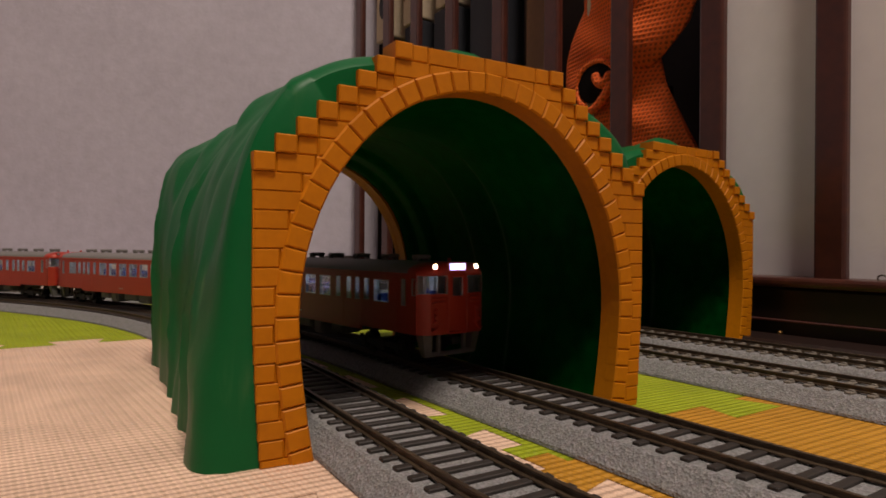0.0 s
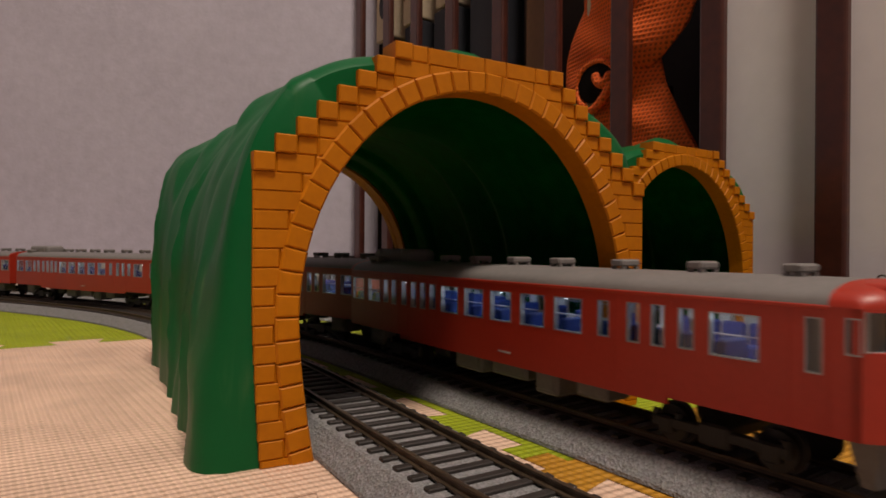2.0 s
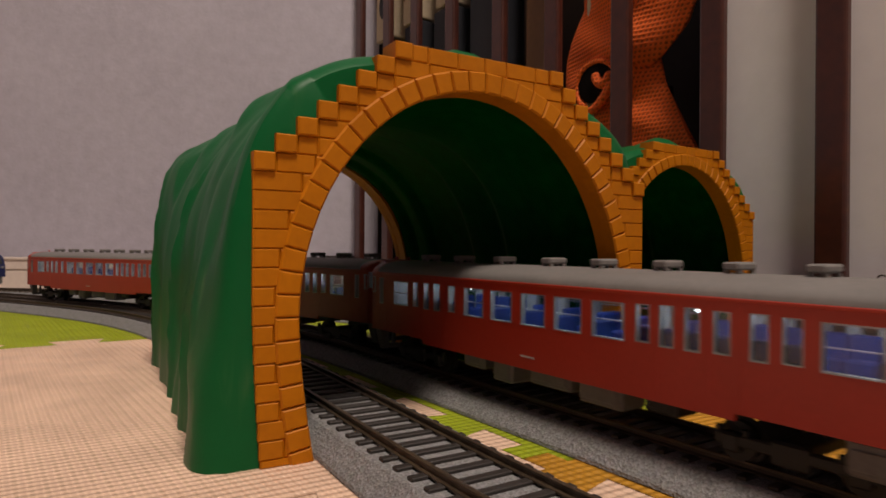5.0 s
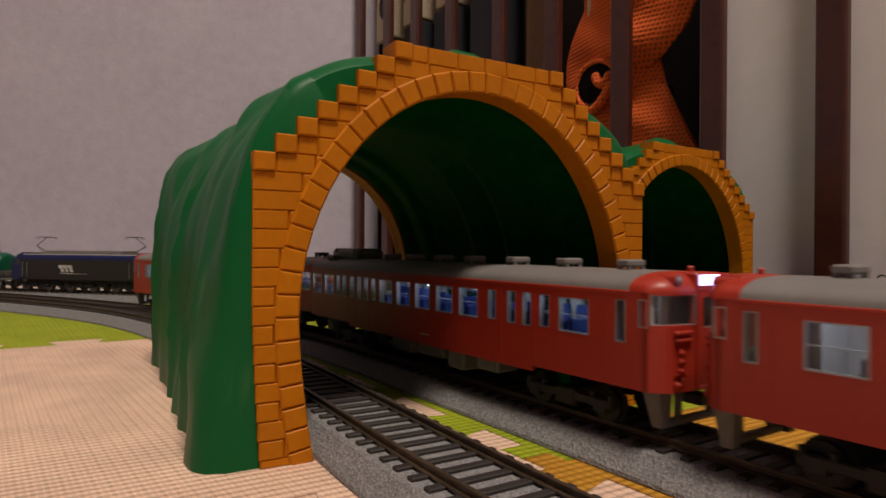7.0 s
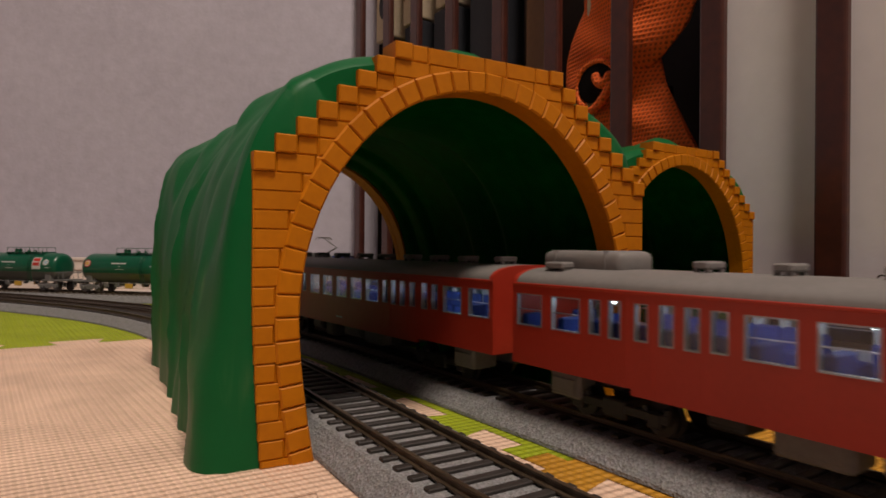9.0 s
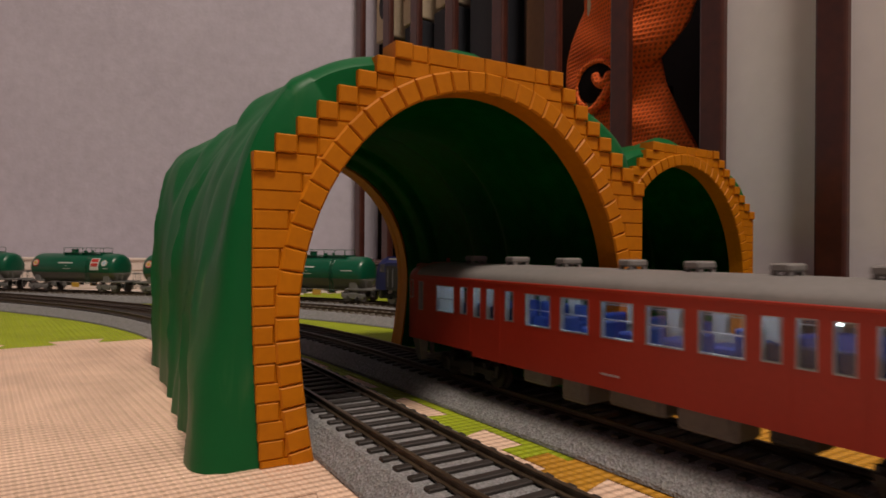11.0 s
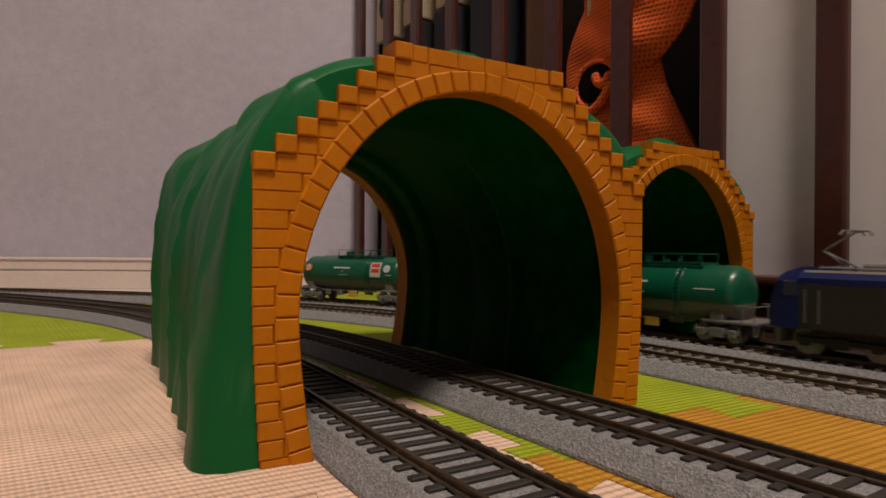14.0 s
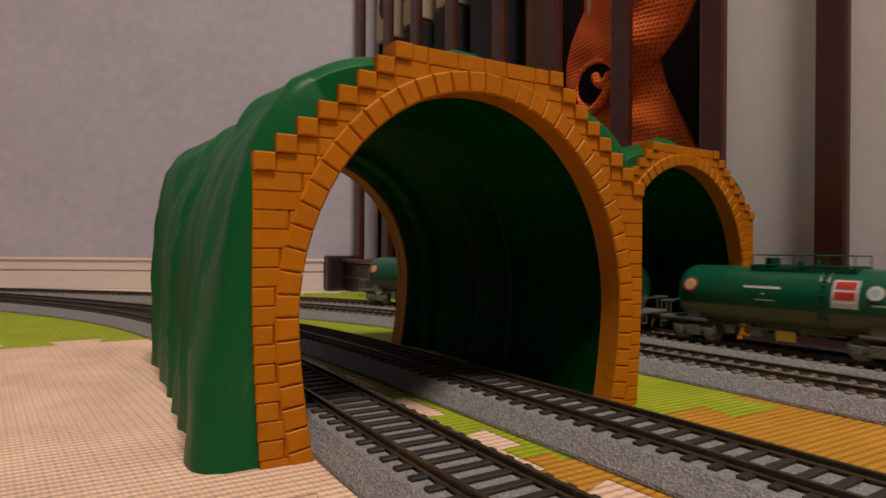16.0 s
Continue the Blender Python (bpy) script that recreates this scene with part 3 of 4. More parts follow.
# ---- slatted shelf ----
shelf = tagged(empty("slatted_shelf", far_pose(0, 372)), "mahogany-stained slatted bookshelf standing behind the tracks", "bookshelf")
bm = bmesh.new()
box(bm, -2, 5, -8.4, 8.4, 40, 900, 1.8, 2)
box(bm, 4.6, 6.5, -7, 7, 40, 900, 0.6)
slat = mesh_of("slat", bm, MAHOGANY)
for s in (762.0, 684.5, 617.5, 545.0, 464.0, 391.0, 317.0, 241.0, 168.0, 90, 15):
    part("slat", slat, None, shelf, m=Matrix.Translation((0, s * MM, 0)))
bm = bmesh.new()
box(bm, -7, 14, -500, 790, -2.4, 36, 1.5)
part("plinth", bm, DARKWOOD, shelf, "dark wooden plinth board")
# added board: keeps the lime mat behind the track dark like the plinth
bm = bmesh.new()
box(bm, -38, -7.2, -500, 420, 0.2, 9.0, 1.5)
part("toe_board", bm, DARKWOOD, shelf, "low dark board added to cover the mat before the plinth")
bm = bmesh.new()
box(bm, -11, 16, -500, 795, 36.2, 42, 2.0, 2)
part("ledge", bm, MAHOGANY, shelf)
bm = bmesh.new()
box(bm, -9.5, -7, -500, 790, 16, 17.6, 0.5)
part("bead", bm, MAHOGANY, shelf)
bm = bmesh.new()
bmesh.ops.create_uvsphere(bm, u_segments=14, v_segments=8, radius=0.0016, matrix=Matrix.Translation((-0.0075, 0.1915, 0.0095)))
part("knob", bm, BRASS, shelf, "small brass knob")
bm = bmesh.new()
box(bm, 120, 132, 249, 790, -2.4, 900)
part("back_panel", bm, DARKWOOD, shelf)
bm = bmesh.new()
box(bm, 12, 132, 241, 249, -2.4, 900, 1.0)
part("side_panel", bm, MAHOGANY, shelf)
bm = bmesh.new()
box(bm, -30, 34, 790, 812, -2.4, 46, 3)
part("end_block", bm, DARKWOOD, shelf, "dark end block of the plinth")
bm = bmesh.new()
box(bm, 14, 22, -500, 240.5, -2.4, 900)
tagged(part("wall_panel", bm, PALE, None, m=far_pose(0, 372)), "pale grey wall seen between the shelf posts", kind="structure")
bm = bmesh.new()
for i in range(20):
    a, b = i / 20 * math.tau, (i + 1) / 20 * math.tau
    rod(bm, (0, 2.2 * math.cos(a), 1.2 + 1.6 * math.sin(a)), (0, 2.2 * math.cos(b), 1.2 + 1.6 * math.sin(b)), 0.45, 6)
tagged(part("metal_ring", bm, STEEL, None, m=far_pose(142.5, 372, 42)), "small dark metal ring lying on the shelf ledge", "ring")


def packet(name, s, n, w, d, z0, z1, material, label, category, bevel=1.5):
    bm = bmesh.new()
    box(bm, -d / 2, d / 2, -w / 2, w / 2, 0, z1 - z0, bevel, 2)
    ob = tagged(empty(name, far_pose(s, n, z0)), label, category, "things on the shelf")
    part("body", bm, material, ob)
    return ob


pk = packet("carton", 722, 402, 40, 30, 330, 560, FOAM_BOARD, "cream printed carton with a dark oval picture", "carton")
bm = bmesh.new()
box(bm, -15.6, -15.1, -4, 14, 88, 94), box(bm, -15.6, -15.1, -8, 12, 78, 81)
part("print", bm, BLACK, pk)
bm = bmesh.new()
bmesh.ops.create_uvsphere(bm, u_segments=20, v_segments=10, radius=0.012)
bmesh.ops.transform(bm, matrix=Matrix.Translation((-0.0152, 0.0, 0.045)) @ Matrix.Diagonal((0.05, 1.0, 1.5, 1)), verts=bm.verts[:])
part("picture", bm, NAVY, pk)
pk = packet("carton", 651, 402, 40, 30, 332, 560, FOAM_BOARD, "cream printed carton with fine dark stripes", "carton")
bm = bmesh.new()
for k in range(7):
    box(bm, -15.6, -15.1, -15 + 5 * k, -13 + 5 * k, 30, 140)
part("print", bm, CARD, pk)
packet("book", 581, 404, 36, 36, 42, 326, NAVY, "dark navy hardback book standing on the shelf", "book")
packet("book", 506, 404, 46, 36, 42, 520, NAVY, "dark navy hardback book standing on the shelf", "book")
packet("book", 722, 404, 34, 30, 42, 328, BLACK_CLOTH_AND_SHADE, "black book standing on the shelf", "book")
packet("book", 651, 404, 38, 30, 42, 330, NAVY, "dark navy hardback book standing on the shelf", "book")
packet("wooden_board", 428, 396, 34, 12, 42, 520, CARD, "plain brown wooden board leaning in the shelf", "board")
packet("carton", 581, 402, 32, 30, 330, 560, FOAM_BOARD, "plain cream carton above a navy book", "carton")
packet("wooden_stick", 370, 400, 9, 9, 42, 520, FOAM_BOARD, "pale round wooden stick standing in the shelf", "stick", 3)
packet("book", 345, 425, 60, 20, 42, 190, BLACK_CLOTH_AND_SHADE, "black book lying in the shelf", "book")


def cloth(name, rows, n, parent, bulge, seed, thick=3.0):
    """A draped cloth piece: rows of (height, s of its two edges), swelling towards the room, with folds."""
    bm = bmesh.new()
    nu, nv = 26, 46
    zs = np.linspace(rows[0][0], rows[-1][0], nv)
    order = sorted(rows)
    a = np.interp(zs, [r[0] for r in order], [r[1] for r in order])
    b = np.interp(zs, [r[0] for r in order], [r[2] for r in order])
    sides = []
    for back in (0, 1):
        grid = []
        for z, s0, s1 in zip(zs, a, b):
            line = []
            for i in range(nu + 1):
                u = i / nu
                d = bulge * math.sin(math.pi * u) ** 0.7 + 5 * noise.noise(Vector((u * 2.5, z * 0.02, seed))) + 2.5 * math.sin(z * 0.16 + u * 5 + seed) * math.sin(math.pi * u)
                line.append(bm.verts.new(((-d if not back else thick) * MM, (s0 + (s1 - s0) * u) * MM, z * MM)))
            grid.append(line)
        sides.append(grid)
        for p, q in zip(grid, grid[1:]):
            for i in range(nu):
                bm.faces.new((p[i], p[i + 1], q[i + 1], q[i]))
    f, g = sides
    for i in range(nu):
        for k in (0, -1):
            bm.faces.new((f[k][i], f[k][i + 1], g[k][i + 1], g[k][i]))
    for p, q, p2, q2 in zip(f, f[1:], g, g[1:]):
        for k in (0, -1):
            bm.faces.new((p[k], q[k], q2[k], p2[k]))
    return part(name, bm, NET, parent, "", smooth=True, m=Matrix.Translation((n * MM, 0, 0)))


bag = tagged(empty("mesh_bag", far_pose(0, 372)), "orange mesh cloth bag stuffed behind the shelf slats", "bag")
cloth("pouch", [(330, 388, 276), (264, 382, 279), (239, 397, 274), (225, 402, 280), (216, 403, 290), (203, 403, 306), (200, 402, 318), (193, 398, 326), (184, 388, 331)], 29, bag, 13, 1.0)
cloth("flap", [(224, 371, 312), (207, 376, 310), (186, 391, 305), (178, 393, 301), (145, 394, 284), (135, 394, 278), (100, 372, 265), (42, 368, 256)], 37, bag, 10, 4.0)


def hem(name, points, r, x, label=""):
    """A rolled cloth edge along (s, z) points, at one depth."""
    bm = bmesh.new()
    for a, b in zip(points, points[1:]):
        rod(bm, (0, *a), (0, *b), r, 8)
        bmesh.ops.create_uvsphere(bm, u_segments=8, v_segments=6, radius=r * MM, matrix=Matrix.Translation((0, b[0] * MM, b[1] * MM)))
    part(name, bm, NET, bag, label, True, Matrix.Translation((x * MM, 0, 0)))


def arc(cy, cz, ry, rz, a0, a1, k=14):
    return [(cy + ry * math.cos(a), cz + rz * math.sin(a)) for a in np.linspace(a0, a1, k)]


hem("rim", arc(352, 191, 21, 19, 0.5, 2.6, 14), 2.2, 11.5)
hem("rim", arc(356, 190, 17, 16, -1.2, 0.6, 10), 2.0, 12.0)
hem("lip", [(373, 176), (368, 172), (361, 170), (354, 171), (347, 175), (341, 181), (336, 188)], 3.4, 10.8)
hem("tongue", arc(343, 201, 8, 11, -2.7, -0.4), 4.2, 10.6, "curled orange cloth edge inside the opening")
# flat black ellipsoid that paints in the shade of the bag's hollow
bm = bmesh.new()
bmesh.ops.create_uvsphere(bm, u_segments=20, v_segments=10, radius=0.0185)
bmesh.ops.transform(bm, matrix=Matrix.Translation((0.0118, 0.353, 0.193)) @ Matrix.Diagonal((0.08, 1, 0.9, 1)), verts=bm.verts[:])
part("opening", bm, BLACK_CLOTH_AND_SHADE, bag, "black disc painting in the shade of the bag's mouth")


# ---- rolling stock; each vehicle's front is +y, its origin on the rails ----
def wheel_mesh(r, tread):
    bm = bmesh.new()
    for y, w, rr in ((0, 2.2, r), (0, 0.9, r + 0.9)):
        bmesh.ops.create_cone(bm, cap_ends=True, segments=24, radius1=rr * MM, radius2=rr * MM, depth=w * MM,
                              matrix=Matrix.Translation(((0 if rr == r else -1.3) * MM, 0, 0)) @ Matrix.Rotation(math.pi / 2, 4, "Y"))
    rod(bm, (1.0, 0, 0), (1.8, 0, 0), r * 0.35, 12)
    return mesh_of("wheel", bm, tread)


def bogie(parent, y, base, r, material, wheel, wide=13.0):
    """A bogie: two side frames with axle boxes and springs, a bolster, and its wheels."""
    bm = bmesh.new()
    for sx in (-1, 1):
        x = sx * wide
        box(bm, x - 1.0, x + 1.0, -base / 2 - 4, base / 2 + 4, r - 0.4, r + 2.2, 0.4)
        for yy in (-base / 2, base / 2):
            box(bm, x - 1.5, x + 1.5, yy - 2.2, yy + 2.2, r - 2.0, r + 2.4, 0.6)
            for dy in (-3.2, 3.2):
                rod(bm, (x, yy + dy, r - 0.5), (x, yy + dy, r + 3.4), 0.9, 8)
        box(bm, x - 1.3, x + 1.3, -4, 4, r - 2.2, r + 3.2, 0.6)
    box(bm, -wide, wide, -3.2, 3.2, r, r + 3.0, 0.4)
    b = part("bogie", bm, material, parent, "", m=Matrix.Translation((0, y * MM, 0)))
    for yy in (-base / 2, base / 2):
        for sx in (-1, 1):
            part("wheel", wheel, None, b, m=Matrix.Translation((sx * 9.3 * MM, yy * MM, r * MM)) @ (Matrix.Identity(4) if sx > 0 else Matrix.Rotation(math.pi, 4, "Z")))
    return b


HALF = 109.6
WINDOWS = [(23.4, 34.9, 24.4, 34.2), (38.7, 42.8, 24.8, 34.4), (46.6, 50.5, 24.4, 34.6), (53.8, 57.9, 24.4, 34.6), (63.6, 67.6, 24.8, 34.4),
           (73.2, 84.2, 24.4, 34.2), (88.2, 99.0, 24.4, 34.2), (103.3, 114.0, 24.4, 34.2), (117.8, 128.6, 24.4, 34.2), (132.3, 143.4, 24.4, 34.2),
           (146.9, 151.2, 24.8, 34.4), (153.9, 158.0, 24.4, 34.6), (160.8, 164.9, 24.4, 34.6), (168.2, 172.3, 24.8, 34.4), (176.6, 180.7, 24.4, 34.6), (183.4, 187.5, 24.8, 34.4),
           (190.8, 202.0, 24.4, 34.2), (206.0, 217.2, 24.4, 34.2)]
CAB_WINDOWS = [(4.2, 7.0, 28.4, 35.4), (11.0, 14.2, 24.0, 35.0)]


def pierced_wall(bm, x0, x1, y_from, y_to, z0, z1, holes):
    """A wall along y with rectangular openings right through it. holes: (y0, y1, z0, z1)."""
    lo, hi = min(h[2] for h in holes), max(h[3] for h in holes)
    box(bm, x0, x1, y_from, y_to, z0, lo), box(bm, x0, x1, y_from, y_to, hi, z1)
    at = y_from
    for a, b, c, d in sorted(holes):
        if a > at:
            box(bm, x0, x1, at, a, lo, hi)
        if c > lo:
            box(bm, x0, x1, a, b, lo, c)
        if d < hi:
            box(bm, x0, x1, a, b, d, hi)
        at = b
    box(bm, x0, x1, at, y_to, lo, hi)


def railcar(name):
    car = tagged(empty(name), "vermilion model railcar with grey roof and lit windows", "model railcar", "red railcars")
    holes = [(HALF - b, HALF - a, c, d) for a, b, c, d in WINDOWS + CAB_WINDOWS]
    for sx in (-1, 1):
        bm = bmesh.new()
        xa, xb = sorted((sx * 16.9, sx * 18.0))
        pierced_wall(bm, xa, xb, -HALF, HALF - 4.0, 12.6, 37.2, holes)
        box(bm, *sorted((sx * 16.9, sx * 18.0)), -HALF + 46, HALF - 46, 11.0, 12.6)
        box(bm, *sorted((sx * 16.6, sx * 18.25)), -HALF, HALF - 10, 36.6, 37.5, 0.2)
        for d in (44.8, 60.8, 166.9, 153.3, 174.6):
            box(bm, *sorted((sx * 17.9, sx * 18.12)), HALF - d - 0.2, HALF - d + 0.2, 13.5, 35.6)
        for d in (17.2, 9.6):
            box(bm, *sorted((sx * 17.9, sx * 18.1)), HALF - d - 0.12, HALF - d + 0.12, 13.5, 35.8)
        side = part("side_wall", bm, RED, car)
        for d in (106.5,):
            bm = bmesh.new()
            for a, b in ((-3.0, -1.9), (-1.6, -1.1), (-0.8, 0.4), (0.7, 1.3), (1.6, 3.0)):
                box(bm, *sorted((sx * 17.9, sx * 18.08)), HALF - d + a, HALF - d + b, 14.6, 15.2)
            part("lettering", bm, LINING, side)
        bm = bmesh.new()
        pierced_wall(bm, *sorted((sx * 16.0, sx * 16.88)), -HALF + 2, HALF - 4, 13.0, 37.0, holes)
        part("lining", bm, LINING, side, "pale interior lining")
        for a, b, c, d in WINDOWS + CAB_WINDOWS:
            y0, y1 = HALF - b, HALF - a
            bm = bmesh.new()
            e = 0.34 if b - a > 6 else 0.28
            x0, x1 = sorted((sx * 16.7, sx * 18.12))
            for q in ((y0, y1, c, c + e), (y0, y1, d - e, d), (y0, y0 + e, c + e, d - e), (y1 - e, y1, c + e, d - e)):
                box(bm, x0, x1, *q)
            if b - a > 6:
                box(bm, *sorted((sx * 16.9, sx * 17.8)), y0 + e, y1 - e, (c + d) / 2 - 0.02, (c + d) / 2 + 0.22)
            w = part("window", bm, FRAME_SILVER, side)
            bm = bmesh.new()
            box(bm, *sorted((sx * 17.1, sx * 17.4)), y0 + e * 0.6, y1 - e * 0.6, c + e * 0.6, d - e * 0.6)
            part("pane", bm, PANE, w).visible_shadow = False
    # roof: a shallow vault, red over the cab
    for nm, y0, y1, material in (("roof", -HALF + 2.0, HALF - 10, ROOF_GREY), ("cab_roof", HALF - 10, HALF + 0.5, RED), ("end_roof", -HALF, -HALF + 2.0, RED)):
        bm = bmesh.new()
        prev = None
        steps = [y0, y1] if nm != "cab_roof" else [y0, y0 + 2, y1 - 6, y1 - 4.5, y1 - 3, y1 - 1.8, y1 - 0.8, y1 - 0.2, y1]
        for y in steps:
            drop = 0.0
            if nm == "cab_roof" and y > y1 - 6:
                drop = 5.0 * (1 - max(0.04, math.sqrt(1 - ((y - (y1 - 6)) / 6) ** 2)))
            ring = []
            for i in range(21):
                a = math.pi * i / 20
                x = -18.1 * math.copysign(abs(math.cos(a)) ** 0.75, math.cos(a))
                z = 37.2 + (5.0 - drop) * abs(math.sin(a)) ** 0.85
                back = 0.0
                if nm == "cab_roof":
                    back = (0.004 * x * x + (0 if abs(x) < 13.6 else 0.42 * (abs(x) - 13.6) ** 1.45)) * max(0.0, (y - (y1 - 9)) / 9)
                ring.append(bm.verts.new((x * MM, (y - back) * MM, z * MM)))
            if prev:
                for p, q, r, s in zip(prev, prev[1:], ring[1:], ring):
                    bm.faces.new((p, q, r, s))
                if nm != "cab_roof":
                    bm.faces.new((prev[0], ring[0], ring[-1], prev[-1]))
            prev = ring
            if nm != "cab_roof" and y in (steps[0], steps[-1]):
                bm.faces.new(ring)
        part(nm, bm, material, car, smooth=True)
    for d in (24, 48.5, 73.5, 99, 120.5, 143, 163.5):
        bm = bmesh.new()
        y = HALF - d
        box(bm, -3.8, 3.8, y - 2.4, y + 2.4, 43.0, 45.0, 0.5)
        for xx in (-2.8, 2.8):
            for yy in (-1.6, 1.6):
                box(bm, xx - 0.6, xx + 0.6, y + yy - 0.6, y + yy + 0.6, 41.4, 43.1)
        for xx in (-3.85, 3.85):
            box(bm, xx - 0.15, xx + 0.15, y - 1.8, y + 1.8, 43.4, 44.6)
        part("roof_vent", bm, ROOF_GREY, car)
    # inside
    bm = bmesh.new()
    box(bm, -16, 16, -HALF + 2, HALF - 2, 13.0, 14.6)
    part("floor_pan", bm, UNDER_GREY, car)
    bm = bmesh.new()
    box(bm, -1.6, 1.6, -HALF + 8, HALF - 18, 36.4, 36.9)
    part("light_strip", bm, CABIN_LIGHT, car, "lit white cabin light strip")
    bm = bmesh.new()
    box(bm, -16, 16, -HALF + 3, HALF - 3, 36.95, 37.2)
    part("cabin_ceiling", bm, LINING, car)
    for a, b, c, d in WINDOWS:
        ym = HALF - (a + b) / 2
        for sx in (-1, 1):
            bm = bmesh.new()
            if b - a > 6:
                box(bm, *sorted((sx * 6.0, sx * 15.6)), ym - 5.4, ym + 5.4, 14.6, 22.6, 0.6)
                box(bm, *sorted((sx * 6.0, sx * 15.6)), ym - 5.8, ym - 3.2, 20.0, 27.8, 0.5)
            else:
                box(bm, *sorted((sx * 10.5, sx * 15.6)), ym - 3.2, ym + 3.2, 14.6, 23.0, 0.6)
                box(bm, *sorted((sx * 13.8, sx * 15.6)), ym - 3.2, ym + 3.2, 20.0, 28.6, 0.5)
            part("seat", bm, SEAT_BLUE, car)
    bm = bmesh.new()
    box(bm, -16.8, 16.8, -HALF, -HALF + 1.0, 12.6, 37.2)
    part("bulkhead", bm, RED, car)
    bm = bmesh.new()
    box(bm, -16, -3.2, HALF - 17, HALF - 16.4, 14.6, 36.9), box(bm, 3.2, 16, HALF - 17, HALF - 16.4, 14.6, 36.9)
    part("cab_partition", bm, LINING, car, "pale cab partition")
    bm = bmesh.new()
    box(bm, -15, 15, HALF - 7, HALF - 2.5, 14.6, 25.0, 0.5)
    part("driving_desk", bm, UNDER_GREY, car)
    for d in (28, 60, 92, 124, 156, 190):
        bm = bmesh.new()
        bmesh.ops.create_uvsphere(bm, u_segments=10, v_segments=6, radius=0.7 * MM, matrix=Matrix.Translation(((5 if d % 3 else -5) * MM, (HALF - d) * MM, 33.0 * MM)))
        part("cabin_lamp", bm, CABIN_LED, car, "bright white cabin lamp")
    # cab front: a face bowed at the corners, with three windows and a gangway door
    fr = bmesh.new()

    def face_y(x):
        return HALF + 0.6 - 0.004 * x * x - (0 if abs(x) < 13.6 else 0.42 * (abs(x) - 13.6) ** 1.45)
    fholes = [(-17.6, -5.6, 29.2, 36.6), (-2.7, 2.7, 28.2, 36.0), (5.6, 17.6, 29.2, 36.6)]
    xs = sorted({k * q for q in (18.0, 17.6, 16.9, 16.0, 15.0, 13.6, 12, 8.5, 5.6, 4.6, 2.7, 0) for k in (-1, 1)})
    zs = [12.6, 18, 28.2, 29.2, 36.0, 36.6, 37.3]
    for x0, x1 in zip(xs, xs[1:]):
        for z0, z1 in zip(zs, zs[1:]):
            if any(a <= x0 and x1 <= b and c <= z0 and z1 <= d for a, b, c, d in fholes):
                continue
            door = 0.35 if -4.6 <= x0 and x1 <= 4.6 else 0.0
            v = [fr.verts.new((x * MM, (face_y(x) + door - dd) * MM, z * MM)) for dd in (0, 1.6) for x, z in ((x0, z0), (x1, z0), (x1, z1), (x0, z1))]
            for q in ((0, 1, 2, 3), (7, 6, 5, 4), (0, 4, 5, 1), (1, 5, 6, 2), (2, 6, 7, 3), (3, 7, 4, 0)):
                fr.faces.new([v[i] for i in q])
    bmesh.ops.remove_doubles(fr, verts=fr.verts[:], dist=0.00001)
    front = part("cab_front", fr, RED, car)
    for a, b, c, d in fholes:
        bm = bmesh.new()
        k = 6
        cols = [[bm.verts.new((x * MM, (face_y(x) - e) * MM, z * MM)) for e, z in ((0.6, c), (0.6, d), (0.9, d), (0.9, c))] for x in np.linspace(a, b, k + 1)]
        for p, q in zip(cols, cols[1:]):
            for i in range(4):
                bm.faces.new((p[i], p[(i + 1) % 4], q[(i + 1) % 4], q[i]))
        bm.faces.new(cols[0]), bm.faces.new(cols[-1])
        part("windscreen", bm, PANE, front).visible_shadow = False
        bm = bmesh.new()
        for x in (a, b):
            rod(bm, (x, face_y(x) + 0.1, c), (x, face_y(x) + 0.1, d), 0.2, 6)
        for z in (c, d):
            rod(bm, (a, face_y(a) + 0.1, z), (b, face_y(b) + 0.1, z), 0.2, 6)
        part("screen_frame", bm, FRAME_SILVER, front)
    for sx in (-1, 1):
        bm = bmesh.new()
        rod(bm, (sx * 5.0, face_y(5) + 0.4, 13), (sx * 5.0, face_y(5) + 0.4, 35.5), 0.35, 6)
        for z, w in ((27.0, 6.5), (25.2, 6.0)):
            box(bm, *sorted((sx * 7, sx * (7 + w))), face_y(9) - 0.4, face_y(9) + 1.0, z, z + 0.8, 0.2)
        for z, y, x in ((23.0, 1.2, 10.6), (21.0, 1.5, 10.9), (18.8, 1.6, 11.2), (15.2, 1.4, 12.0)):
            rod(bm, (sx * x, face_y(x) - 0.5, z), (sx * (x + 0.9), face_y(x) + y, z - 1.0), 0.8, 8)
        for (xa, za), (xb, zb) in (((11.4, 23), (11.2, 18.6)), ((11.2, 18.6), (10.0, 16.4)), ((10.0, 16.4), (11.8, 14.6))):
            rod(bm, (sx * xa, face_y(xa) + 0.7, za), (sx * xb, face_y(xb) + 0.7, zb), 0.45, 8)
        rod(bm, (sx * 8.5, face_y(8.5) + 0.5, 17.2), (sx * 13.2, face_y(13.2) + 0.5, 17.2), 0.3, 6)
        part("hose_bracket", bm, RED, front)
    bm = bmesh.new()
    box(bm, -4.6, 4.6, HALF, HALF + 1.6, 12.6, 13.8, 0.3)
    part("door_step", bm, RED, front)
    for sx in (-1, 1):
        bm = bmesh.new()
        rod(bm, (sx * 11.2, HALF - 6, 40.3), (sx * 11.2, HALF - 0.3, 40.3), 1.5, 18)
        h = part("lamp_housing", bm, RED, front)
        bm = bmesh.new()
